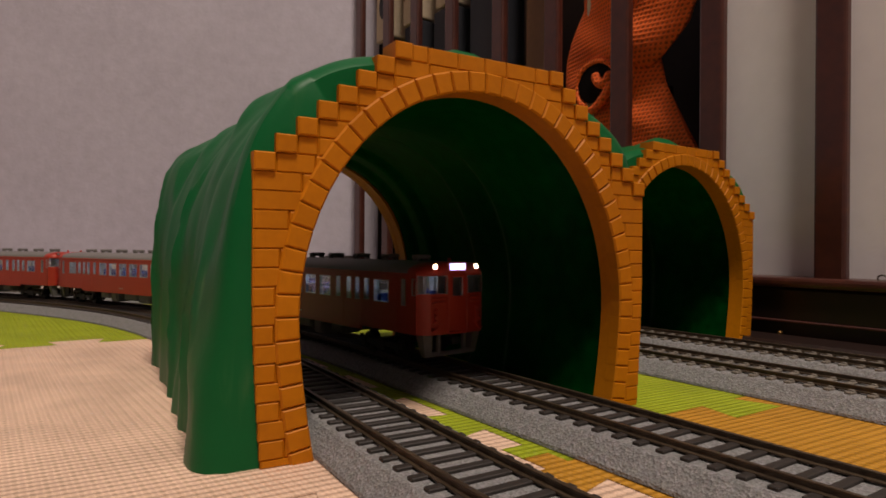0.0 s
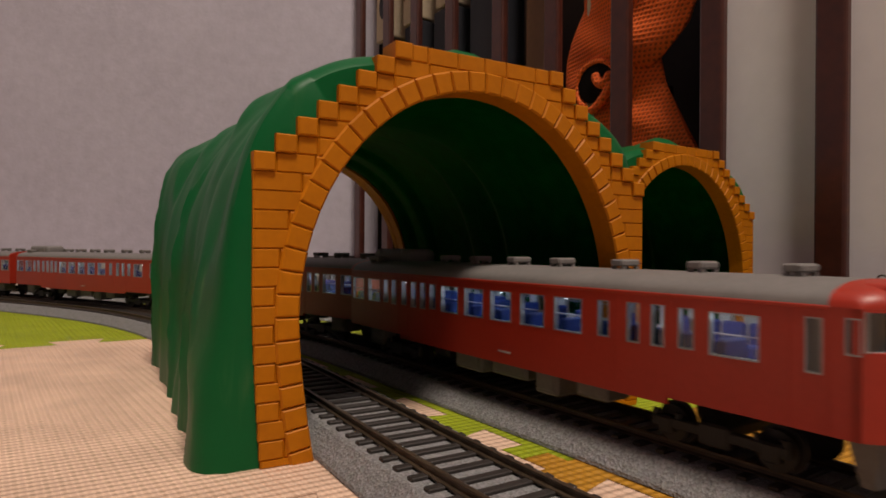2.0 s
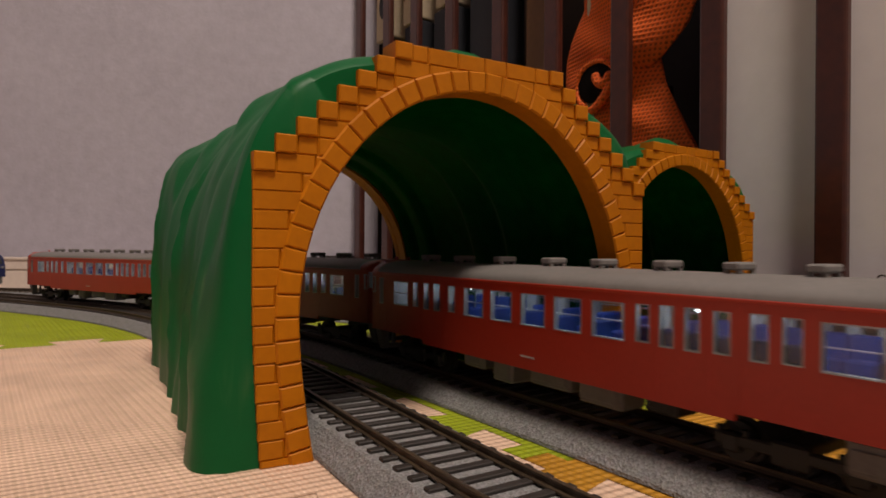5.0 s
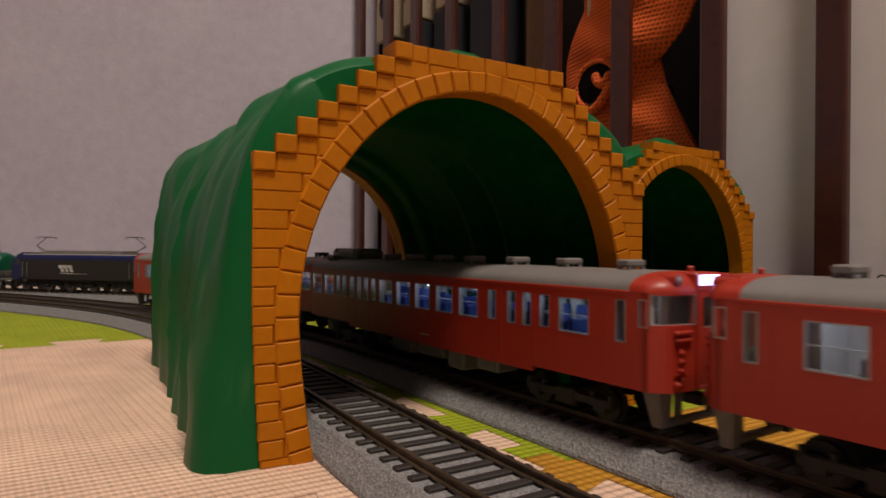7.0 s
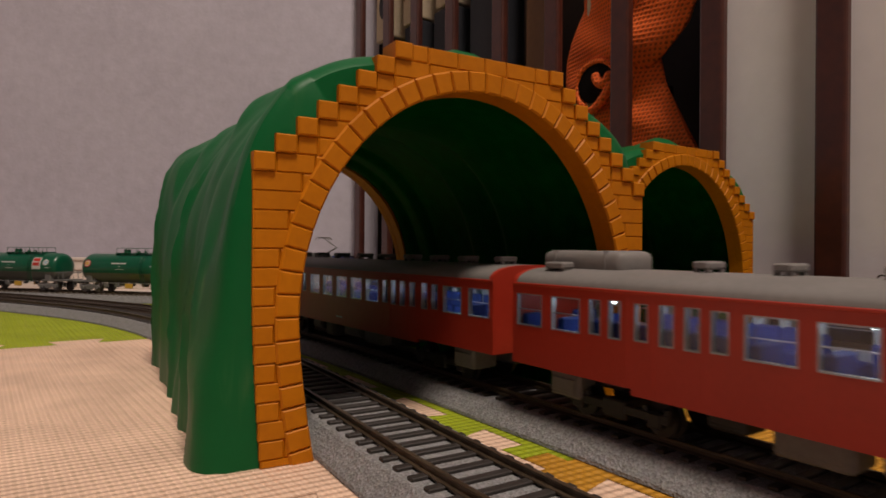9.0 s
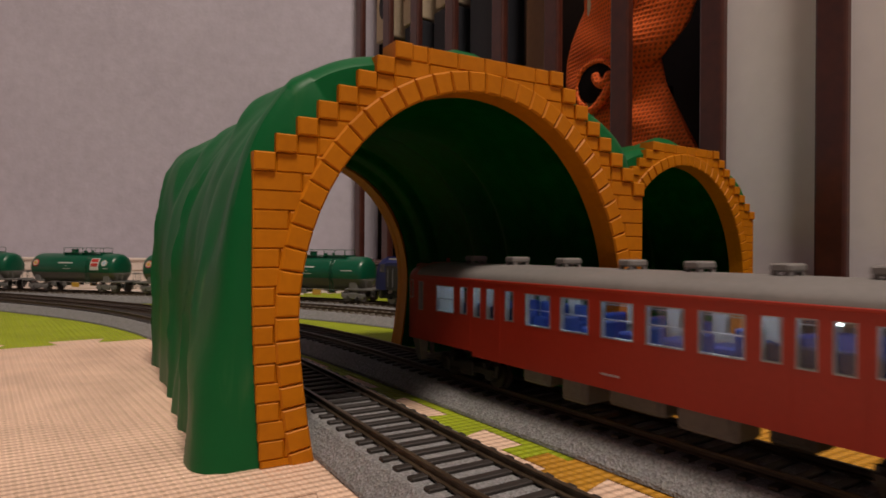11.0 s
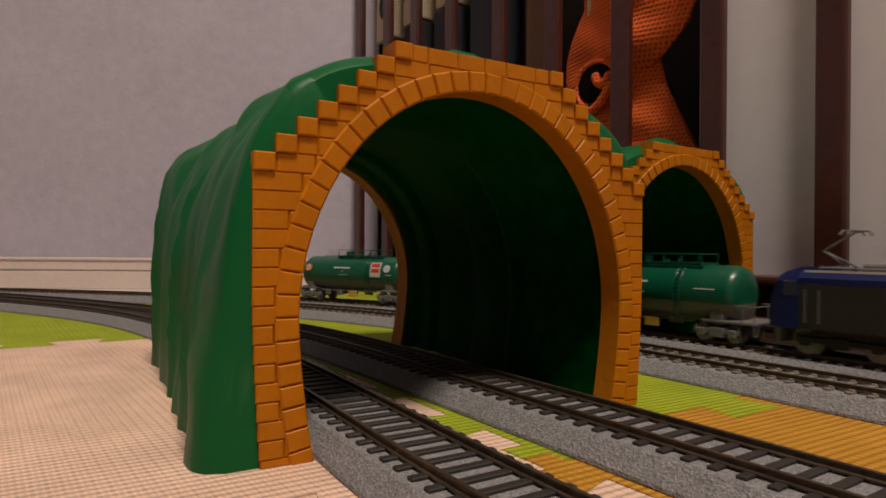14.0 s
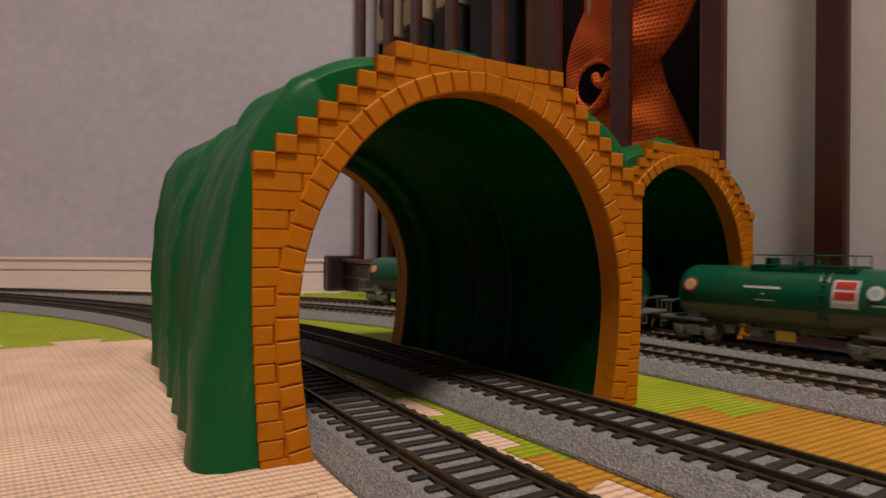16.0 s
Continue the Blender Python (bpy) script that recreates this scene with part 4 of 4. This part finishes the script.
        bmesh.ops.create_uvsphere(bm, u_segments=16, v_segments=8, radius=1.05 * MM, matrix=Matrix.Translation((sx * 11.2 * MM, (HALF - 0.2) * MM, 40.3 * MM)) @ Matrix.Diagonal((1, 0.5, 1, 1)))
        part("headlight", bm, HEAD_LIGHT, h, "glowing warm headlight")
    bm = bmesh.new()
    box(bm, -5.2, 5.2, HALF - 6, HALF + 0.7, 37.2, 42.2, 0.5)
    box(bm, -0.7, 0.7, HALF - 5.4, HALF - 4, 40, 43.8, 0.4)
    s = part("sign_box", bm, RED, front)
    bm = bmesh.new()
    box(bm, -4.2, 4.2, HALF + 0.6, HALF + 0.95, 38.9, 41.6, 0.1)
    part("destination_sign", bm, SIGN_LIGHT, s, "lit white destination sign")
    bm = bmesh.new()
    for x0, x1 in ((-3.2, -1.5), (-0.8, 0.8), (1.5, 3.2)):
        box(bm, x0, x1, HALF + 0.95, HALF + 1.0, 39.7, 40.8)
    part("sign_lettering", bm, SIGN_TEXT, s)
    bm = bmesh.new()
    for sx in (-1, 1):
        # a tapered leg at each side, then the thin post beside the coupler
        v = [bm.verts.new((sx * x * MM, (HALF + y) * MM, z * MM)) for x, y, z in ((15.6, -7.5, 12.5), (11.2, -7.5, 12.5), (11.2, -1.6, 12.5), (15.6, -2.4, 12.5), (13.6, -6.0, 3.2), (10.6, -6.0, 3.2), (10.6, -3.0, 3.2), (13.6, -3.4, 3.2))]
        for q in ((0, 1, 2, 3), (4, 7, 6, 5), (0, 4, 5, 1), (1, 5, 6, 2), (2, 6, 7, 3), (3, 7, 4, 0)):
            bm.faces.new([v[k] for k in q])
        box(bm, *sorted((sx * 6.2, sx * 7.4)), HALF - 4.4, HALF - 2.4, 4.8, 12.5, 0.2)
    box(bm, -11.0, 11.0, HALF - 5.0, HALF - 2.6, 3.2, 5.0, 0.4)
    part("pilot", bm, UNDER_GREY, car, "grey plastic snow plough")
    for e in (-1, 1):
        bm = bmesh.new()
        box(bm, -2.2, 2.2, *sorted((e * (HALF - 6), e * (HALF + 0.4))), 8.0, 11.0, 0.5)
        part("coupler", bm, BLACK, car)
    # under the floor
    for y0, y1, z0, w, m2 in ((-30, -14, 4.6, 14, UNDER_GREY), (-10, 8, 5.6, 13, UNDER_GREY), (14, 24, 4.0, 15, UNDER_GREY), (30, 42, 6.0, 14, UNDER_GREY), (-46, -36, 6.4, 13, BLACK), (-72 - 24, -88 + 4, 5.0, 15, UNDER_GREY)):
        bm = bmesh.new()
        for sx in (-1, 1):
            box(bm, *sorted((sx * 4, sx * w)), *sorted((y0, y1)), z0, 12.4, 0.8)
            box(bm, *sorted((sx * w, sx * (w + 0.4))), *sorted((y0 + 1.5, y1 - 1.5)), z0 + 1.5, 10.5, 0.2)
        part("equipment_box", bm, m2, car)
    bm = bmesh.new()
    box(bm, -12, 12, -HALF + 10, HALF - 14, 11.2, 13.0)
    part("underframe", bm, BLACK, car)
    for y in (-73, 73):
        bogie(car, y, 26, 4.6, BLACK, WHEEL, 12.5)
    return car


def cooler(car):
    """The long roof unit with rounded ends, and the low vent beside it."""
    bm = bmesh.new()
    y = HALF - 201.5
    box(bm, -7.5, 7.5, y - 16, y + 16, 40.0, 47.4, 2.4, 3)
    for k in (-10, 10):
        box(bm, -7.7, 7.7, y + k - 0.2, y + k + 0.2, 40.0, 47.5, 0.1)
    part("roof_cooler", bm, ROOF_GREY, car, "long grey roof cooler", smooth=True)
    bm = bmesh.new()
    y = HALF - 206
    box(bm, 8.6, 13.6, y - 4.0, y + 4.0, 42.0, 44.0, 0.5)
    for yy in (-3, 3):
        box(bm, 9.2, 12.8, y + yy - 0.7, y + yy + 0.7, 39.6, 42.1)
    part("roof_vent", bm, ROOF_GREY, car)


WHEEL = wheel_mesh(4.6, DARK_WHEEL)
lead = railcar("railcar")
CARS = [lead] + [copy_thing(lead, Matrix.Identity(4)) for _ in range(3)]
for i, car in enumerate(CARS):
    if i in (0, 2):
        cooler(car)
    else:
        for d in (183, 205):
            v = [o for o in car.children if o.name.startswith("roof_vent")][0]
            part("roof_vent", v.data, None, car, m=Matrix.Translation((0, (24 - d) * MM, 0)))
    if i:
        off = [o for o in car.children_recursive if o.name.startswith("headlight")]
        for o in off:
            o.data = o.data.copy()
            o.data.materials[0] = LAMP_OFF
            o["label"] = "unlit glass headlight"
    car["label"] = ("vermilion model railcar with glowing headlights and grey roof", "vermilion model railcar with lit cabin and driving cab behind",
                    "vermilion model railcar with long roof cooler and dark headlights", "vermilion model railcar closing the train with its cab")[i]


# ---- goods train ----
def tank_wagon(board):
    w = tagged(empty("tank_wagon"), "green and grey model tank wagon with " + ("a red and white board" if board else "a top walkway"), "model tank wagon", "tank wagons")
    R, ZC, LEN = 15.2, 24.6, 54.6
    for nm, material in (("upper_shell", TANK_GREEN), ("lower_shell", TANK_GREY)):
        bm = bmesh.new()
        prev = None
        for y, k in ((-LEN, 0.0), (-LEN + 0.05, 0.2956), (-LEN + 0.1, 0.45), (-LEN + 0.7, 0.72), (-LEN + 2, 0.88), (-LEN + 4, 0.965), (-LEN + 6.5, 1.0), (LEN - 6.5, 1.0), (LEN - 4, 0.965), (LEN - 2, 0.88), (LEN - 0.7, 0.72), (LEN - 0.1, 0.45), (LEN - 0.05, 0.2956), (LEN, 0.0)):
            seam = math.asin(min(1.0, math.sin(0.30) / max(k, 1e-4)))
            b0, b1 = (-seam, math.pi + seam) if nm == "upper_shell" else (math.pi + seam, math.tau - seam)
            ring = [bm.verts.new((R * k * math.cos(a) * MM, y * MM, (ZC + R * k * math.sin(a)) * MM)) for a in np.linspace(b0, b1, 25)]
            if prev:
                for p, q, r, s in zip(prev, prev[1:], ring[1:], ring):
                    bm.faces.new((p, q, r, s))
            prev = ring
        bmesh.ops.remove_doubles(bm, verts=bm.verts[:], dist=0.000005)
        part(nm, bm, material, w, smooth=True)
    bm = bmesh.new()
    for x in (-7, -3.5, 0, 3.5, 7):
        box(bm, x - 1.2, x + 1.2, -15, 33, 40.2, 40.9)
    box(bm, -8.4, 8.4, -15, -14, 38.4, 40.2), box(bm, -8.4, 8.4, 32, 33, 38.4, 40.2), box(bm, -8.4, 8.4, 9, 10, 38.4, 40.2)
    deck = part("walkway", bm, TANK_GREEN, w)
    bm = bmesh.new()
    for x in (-8.2, 8.2):
        for y in (-14, -2, 10, 21, 32.5):
            rod(bm, (x, y, 40), (x, y, 45.6), 0.28, 6)
        for z in (45.6,):
            rod(bm, (x, -14, z), (x, 32.5, z), 0.28, 6)
    for y in (-14, 32.5):
        rod(bm, (-8.2, y, 45.6), (8.2, y, 45.6), 0.28, 6)
    part("railing", bm, TANK_GREEN, deck)
    bm = bmesh.new()
    rod(bm, (0, -8, 39), (0, -8, 43.6), 3.4, 16), rod(bm, (0, -8, 43.6), (0, -8, 44.2), 3.9, 16), rod(bm, (0, 6, 39), (0, 6, 42.6), 1.7, 12), rod(bm, (-3, 12, 39), (-3, 12, 43), 1.0, 8)
    part("hatch", bm, TANK_GREEN, w)
    bm = bmesh.new()
    for sx in (-1, 1):
        for y in (20.0, 23.5):
            pts = [(sx * (R + 0.5) * math.cos(a), y, ZC + (R + 0.5) * math.sin(a)) for a in np.linspace(-0.55, 1.0, 9)]
            for p, q in zip(pts, pts[1:]):
                rod(bm, p, q, 0.28, 6)
        for a in np.linspace(-0.5, 0.95, 11):
            p = (sx * (R + 0.5) * math.cos(a), 20.0, ZC + (R + 0.5) * math.sin(a))
            rod(bm, p, (p[0], 23.5, p[2]), 0.22, 6)
        rod(bm, (sx * 13.5, 20.0, 16.6), (sx * 13.5, 20.0, 8.5), 0.28, 6), rod(bm, (sx * 13.5, 23.5, 16.6), (sx * 13.5, 23.5, 8.5), 0.28, 6), rod(bm, (sx * 13.5, 20.0, 8.6), (sx * 13.5, 23.5, 8.6), 0.28, 6)
    part("ladder", bm, TANK_GREEN, w)
    for e in (-1, 1):
        bm = bmesh.new()
        box(bm, -11, 11, *sorted((e * 38, e * 49)), 11, 17.5, 0.6)
        for sx in (-1, 1):
            box(bm, *sorted((sx * 9, sx * 13.2)), *sorted((e * 40, e * 48)), 10.5, 21, 0.8)
        box(bm, -13.5, 13.5, *sorted((e * 36, e * 64)), 10.0, 11.6, 0.4)
        part("saddle", bm, UNDER_GREY, w)
        bm = bmesh.new()
        for sx in (-1, 1):
            for y in (58, 64):
                rod(bm, (sx * 13, e * y, 11), (sx * 13, e * y, 19.5), 0.3, 6)
            rod(bm, (sx * 13, e * 55, 19.5), (sx * 13, e * 64.2, 19.5), 0.3, 6)
            rod(bm, (sx * 13, e * 64, 11), (sx * 13, e * 64, 4.5), 0.3, 6), rod(bm, (sx * 9, e * 64, 11), (sx * 9, e * 64, 4.5), 0.3, 6), rod(bm, (sx * 13, e * 64, 5), (sx * 9, e * 64, 5), 0.3, 6)
        rod(bm, (-13, e * 64.2, 19.5), (13, e * 64.2, 19.5), 0.3, 6)
        part("end_rail", bm, UNDER_GREY, w, "thin grey metal end handrail")
        bm = bmesh.new()
        box(bm, -2, 2, *sorted((e * 62, e * 69.2)), 7.5, 10.2, 0.5)
        part("coupler", bm, BLACK, w)
    bm = bmesh.new()
    rod(bm, (-8, -16, 8), (8, -16, 8), 2.6, 12)
    for sx in (-1, 1):
        box(bm, *sorted((sx * 10.5, sx * 11.5)), -30, 30, 9.2, 10.0)
        for y in (-24, -10, 6):
            box(bm, *sorted((sx * 10, sx * 12)), y - 2.5, y + 2.5, 5.4, 10.0, 0.4)
    part("brake_gear", bm, UNDER_GREY, w)
    for sx in (-1, 1):
        bm = bmesh.new()
        box(bm, *sorted((sx * 11.4, sx * 12.4)), 0, 9, 4.6, 9.4, 0.2)
        part("valve_box", bm, YELLOW, w, "small orange valve box")
    for y in (-44, 44):
        bogie(w, y, 17, 4.6, UNDER_GREY, WHEEL_SMALL, 12.0)

    def on_shell(nm, y0, y1, a0, a1, material, label="", lift=0.12):
        for sx in (-1, 1):
            bm = bmesh.new()
            rows = []
            for a in np.linspace(a0, a1, 7):
                rows.append([bm.verts.new((sx * (R + l) * math.cos(a) * MM, y * MM, (ZC + (R + l) * math.sin(a)) * MM)) for l in (-0.1, lift) for y in (y0, y1)])
            for p, q in zip(rows, rows[1:]):
                for i, j in ((0, 1), (1, 3), (3, 2), (2, 0)):
                    bm.faces.new((p[i], p[j], q[j], q[i]))
            bm.faces.new((rows[0][0], rows[0][1], rows[0][3], rows[0][2])), bm.faces.new((rows[-1][0], rows[-1][1], rows[-1][3], rows[-1][2]))
            part(nm, bm, material, w, label)

    def disc(nm, y, a, r, material, lift):
        for sx in (-1, 1):
            bm = bmesh.new()
            c = Vector((sx * (R + lift - 0.3) * math.cos(a), y, ZC + (R + lift - 0.3) * math.sin(a)))
            nrm = Vector((sx * math.cos(a), 0, math.sin(a)))
            rod(bm, c - nrm * 0.8, c + nrm * 0.5, r, 24)
            part(nm, bm, material, w)
    on_shell("lettering", -15, 3, 0.32, 0.40, WHITE)
    on_shell("lettering", -6, -4, 0.13, 0.16, WHITE)
    on_shell("lettering", -9, 1, -0.06, -0.03, WHITE)
    on_shell("lettering", 32 if not board else 42, 44 if not board else 48, 0.16 if not board else -0.02, 0.20 if not board else 0.02, WHITE)
    disc("emblem", -44.5, 0.34, 3.9, SIGN_RED, 0.0)
    disc("emblem_ring", -44.5, 0.34, 2.9, WHITE, 0.12)
    disc("emblem_heart", -44.5, 0.34, 2.1, YELLOW, 0.24)
    if board:
        on_shell("board", 26.0, 36.5, -0.12, 0.72, WHITE, "white board with red fields", 0.5)
        on_shell("red_field", 27.0, 35.5, 0.42, 0.66, SIGN_RED, "", 0.6)
        on_shell("red_field", 27.0, 35.5, 0.12, 0.34, SIGN_RED, "", 0.6)
        disc("round_label", 43.0, 0.36, 3.3, WHITE, 0.1)
        disc("round_print", 43.0, 0.36, 1.8, PALE_BLUE, 0.25)
    return w


def locomotive():
    w = tagged(empty("electric_locomotive"), "dark grey and blue model electric locomotive with raised pantographs", "model locomotive")
    E = 88.0
    bm = bmesh.new()
    side = [(-15.5, 12), (-16.6, 13), (-16.6, 33.0), (-16.2, 34.0), (16.2, 34.0), (16.6, 33.0), (16.6, 13), (15.5, 12)]
    prism(bm, side, -(E - 14), E - 14)
    part("body", bm, LOCO_GREY, w)
    bm = bmesh.new()
    prism(bm, [(-16.62, 32.6), (-16.62, 35.4), (-14.2, 38.6), (14.2, 38.6), (16.62, 35.4), (16.62, 32.6)], -(E - 14), E - 14)
    part("upper_band", bm, LOCO_BLUE, w, "blue cantrail band")
    bm = bmesh.new()
    for sx in (-1, 1):
        box(bm, *sorted((sx * 14.0, sx * 14.9)), -(E - 16), E - 16, 38.0, 39.0)
    part("gutter", bm, WHITE, w, "thin pale gutter line")
    bm = bmesh.new()
    box(bm, -11.5, 11.5, -(E - 38), E - 38, 38.6, 42.6, 1.2, 2)
    box(bm, -11.8, 11.8, -30, -29.4, 38.6, 42.8), box(bm, -11.8, 11.8, 20, 20.6, 38.6, 42.8)
    box(bm, -12.0, 12.0, -(E - 38), E - 38, 38.7, 40.4, 0.3)
    part("roof_hood", bm, ROOF_GREY, w, "long grey roof hood")
    for e in (-1, 1):
        bm = bmesh.new()
        prev = None
        # cab nose: raked above the waist
        for y, z1, hw in ((E - 14, 40.4, 16.6), (E - 8, 38.4, 16.5), (E - 4.6, 36.4, 16.2), (E - 3.2, 33.6, 15.9), (E - 0.6, 25.6, 15.4), (E, 20.0, 15.2)):
            ring = [bm.verts.new((x * MM, e * y * MM, z * MM)) for x, z in ((-hw, 12), (-hw, min(34, z1 - 1)), (-hw * 0.86, z1), (hw * 0.86, z1), (hw, min(34, z1 - 1)), (hw, 12))]
            if prev:
                for i in range(6):
                    j = (i + 1) % 6
                    bm.faces.new((prev[i], prev[j], ring[j], ring[i]))
            else:
                bm.faces.new(ring)
            prev = ring
        bm.faces.new(prev)
        cab = part("cab", bm, LOCO_BLUE, w, "blue driving cab")
        bm = bmesh.new()
        v = [bm.verts.new((x * MM, e * (y + d) * MM, z * MM)) for d in (0.15, -0.4) for x, y, z in ((-13, E - 0.9, 26.5), (13, E - 0.9, 26.5), (12, E - 3.9, 35.4), (-12, E - 3.9, 35.4))]
        for q in ((0, 1, 2, 3), (7, 6, 5, 4), (0, 4, 5, 1), (1, 5, 6, 2), (2, 6, 7, 3), (3, 7, 4, 0)):
            bm.faces.new([v[i] for i in q])
        part("windscreen", bm, TINTED, cab, "grey tinted windscreen")
        for sx in (-1, 1):
            bm = bmesh.new()
            box(bm, *sorted((sx * 16.0, sx * 16.75)), *sorted((e * (E - 13), e * (E - 7))), 27, 34, 0.3)
            part("cab_window", bm, TINTED, cab)
            bm = bmesh.new()
            box(bm, *sorted((sx * 9.5, sx * 13.5)), *sorted((e * (E - 1.5), e * (E + 0.25))), 21.4, 24.2, 0.4)
            part("headlight", bm, FRAME_SILVER, cab, "unlit square headlight")
            bm = bmesh.new()
            box(bm, *sorted((sx * 16.4, sx * 16.8)), *sorted((e * (E - 22), e * (E - 18))), 14.5, 33, 0.1)
            part("cab_door", bm, LOCO_GREY, cab)
            bm = bmesh.new()
            rod(bm, (sx * 17, e * (E - 17), 15), (sx * 17, e * (E - 17), 30), 0.25, 6)
            rod(bm, (sx * 17, e * (E - 23), 15), (sx * 17, e * (E - 23), 30), 0.25, 6)
            part("handrail", bm, FRAME_SILVER, cab)
        bm = bmesh.new()
        box(bm, -13, 13, *sorted((e * (E - 4), e * (E - 1))), 4, 12, 0.8)
        part("pilot", bm, UNDER_GREY, w)
        bm = bmesh.new()
        box(bm, -2, 2, *sorted((e * (E - 2), e * (E + 2.4))), 8, 11, 0.4)
        part("coupler", bm, BLACK, w)
        # single-arm pantograph
        bm = bmesh.new()
        y = e * (E - 27)
        box(bm, -9, 9, y - 8, y + 8, 39.4, 40.4, 0.3)
        for sx in (-1, 1):
            for dy in (-7, 7):
                rod(bm, (sx * 8, y + dy, 38.6), (sx * 8, y + dy, 41), 1.0, 8)
        part("pantograph_base", bm, UNDER_GREY, w)
        bm = bmesh.new()
        knee, top = (0, y + e * 10, 47.6), (0, y - e * 4, 56.5)
        rod(bm, (0, y - e * 5, 40.4), knee, 0.6, 8), rod(bm, knee, top, 0.5, 8)
        rod(bm, (2.0, y - e * 1, 40.4), (1.0, knee[1] - e * 2, 47.0), 0.3, 6)
        for dy in (-1.6, 1.6):
            rod(bm, (-9, top[1] + dy, 57), (9, top[1] + dy, 57), 0.45, 6)
            for sx in (-1, 1):
                rod(bm, (sx * 9, top[1] + dy, 57), (sx * 12.5, top[1] + dy, 55), 0.4, 6)
        rod(bm, (-6, top[1] - 1.6, 56.9), (-6, top[1] + 1.6, 56.9), 0.3, 6), rod(bm, (6, top[1] - 1.6, 56.9), (6, top[1] + 1.6, 56.9), 0.3, 6), rod(bm, (-5, top[1], 56.5), (5, top[1], 56.5), 0.4, 6)
        part("pantograph", bm, UNDER_GREY, w, "raised grey single-arm pantograph")
    # emblem as plain slanted shapes, with its underline
    for sx in (-1, 1):
        for a, b in ((0, 6.5), (7.2, 13), (13.7, 20)):
            for z0, z1 in ((20.4, 23.6), (24.0, 27.4)):
                bm = bmesh.new()
                off = [(z - 20.4) * 0.45 for z in (z0, z1)]
                quad = [(a + off[0], z0), (b + off[0] - (2.2 if z0 < 21 else 0), z0), (b + off[1] - (1.4 if z0 < 21 else 0), z1), (a + off[1], z1)]
                v = [bm.verts.new((sx * x * MM, -sx * (yy * 0.85 + 4.5) * MM, z * MM)) for x in (16.5, 16.72) for yy, z in quad]
                for q in ((0, 1, 2, 3), (7, 6, 5, 4), (0, 4, 5, 1), (1, 5, 6, 2), (2, 6, 7, 3), (3, 7, 4, 0)):
                    bm.faces.new([v[i] for i in q])
                part("emblem", bm, WHITE, w)
        bm = bmesh.new()
        v = [bm.verts.new((sx * x * MM, -sx * yy * MM, z * MM)) for x in (16.5, 16.72) for yy, z in ((22, 18.7), (-13, 18.1), (-13, 18.4), (22, 19.5))]
        for q in ((0, 1, 2, 3), (7, 6, 5, 4), (0, 4, 5, 1), (1, 5, 6, 2), (2, 6, 7, 3), (3, 7, 4, 0)):
            bm.faces.new([v[i] for i in q])
        part("side_stripe", bm, WHITE, w)
    bm = bmesh.new()
    box(bm, -13, 13, -70, 70, 8.5, 12.2, 0.5)
    for y in (-29, 29):
        box(bm, -14, 14, y - 6, y + 6, 5, 11, 0.8)
    part("underframe", bm, BLACK, w)
    for y in (-58, 0, 58):
        bogie(w, y, 30, 6.2, BLACK, WHEEL_BIG, 12.8)
    return w


WHEEL_SMALL, WHEEL_BIG = wheel_mesh(4.6, STEEL), wheel_mesh(6.2, STEEL)
loco = locomotive()
tank_plain, tank_board = tank_wagon(False), tank_wagon(True)
GOODS = [(loco, 0.0, 181.0, 116.0), (tank_plain, 182.0, 140.4, 88.0), (tank_board, 324.1, 140.4, 88.0),
         (copy_thing(tank_board, Matrix.Identity(4)), 466.2, 140.4, 88.0), (copy_thing(tank_plain, Matrix.Identity(4)), 608.3, 140.4, 88.0)]
GOODS[4][0]["label"] = "green and grey model tank wagon closing the goods train"


def car_rows(line, lead_at, speed, length, bogies, t0, back=False):
    """Rows of a vehicle whose front stands at that running length at t0 and runs down it; back: turned end for end."""
    rows = []
    for i in range(65):
        t = i * 0.25
        d = lead_at - speed * (t - t0)
        a, _ = at_run(line, d + (length - bogies) / 2)
        b, _ = at_run(line, d + (length + bogies) / 2)
        mid, h = (a + b) / 2, (a - b).normalized()
        rows.append((t, Matrix.Translation((mid + Vector((0, 0, RAIL_TOP))) * MM) @ Matrix.Rotation(math.atan2(-h.x, h.y) + (math.pi if back else 0), 4, "Z")))
    return rows


for base, me, places in SLEEPERS:
    for m in places:
        part("sleeper", me, None, base, m=m)


def motions():
    for i, ob in enumerate(CARS):
        walk(ob, car_rows(LINE_B, (788.3, 1017.4, 1246.2, 1477.8)[i], 82.1, 220.0, 146.0, 1.5, i in (1, 3)))
    for ob, behind, length, bogies in GOODS:
        walk(ob, car_rows(LINE_D, 1299.0 - 182.0 + behind, 108.64, length, bogies, 10.0))


motions()
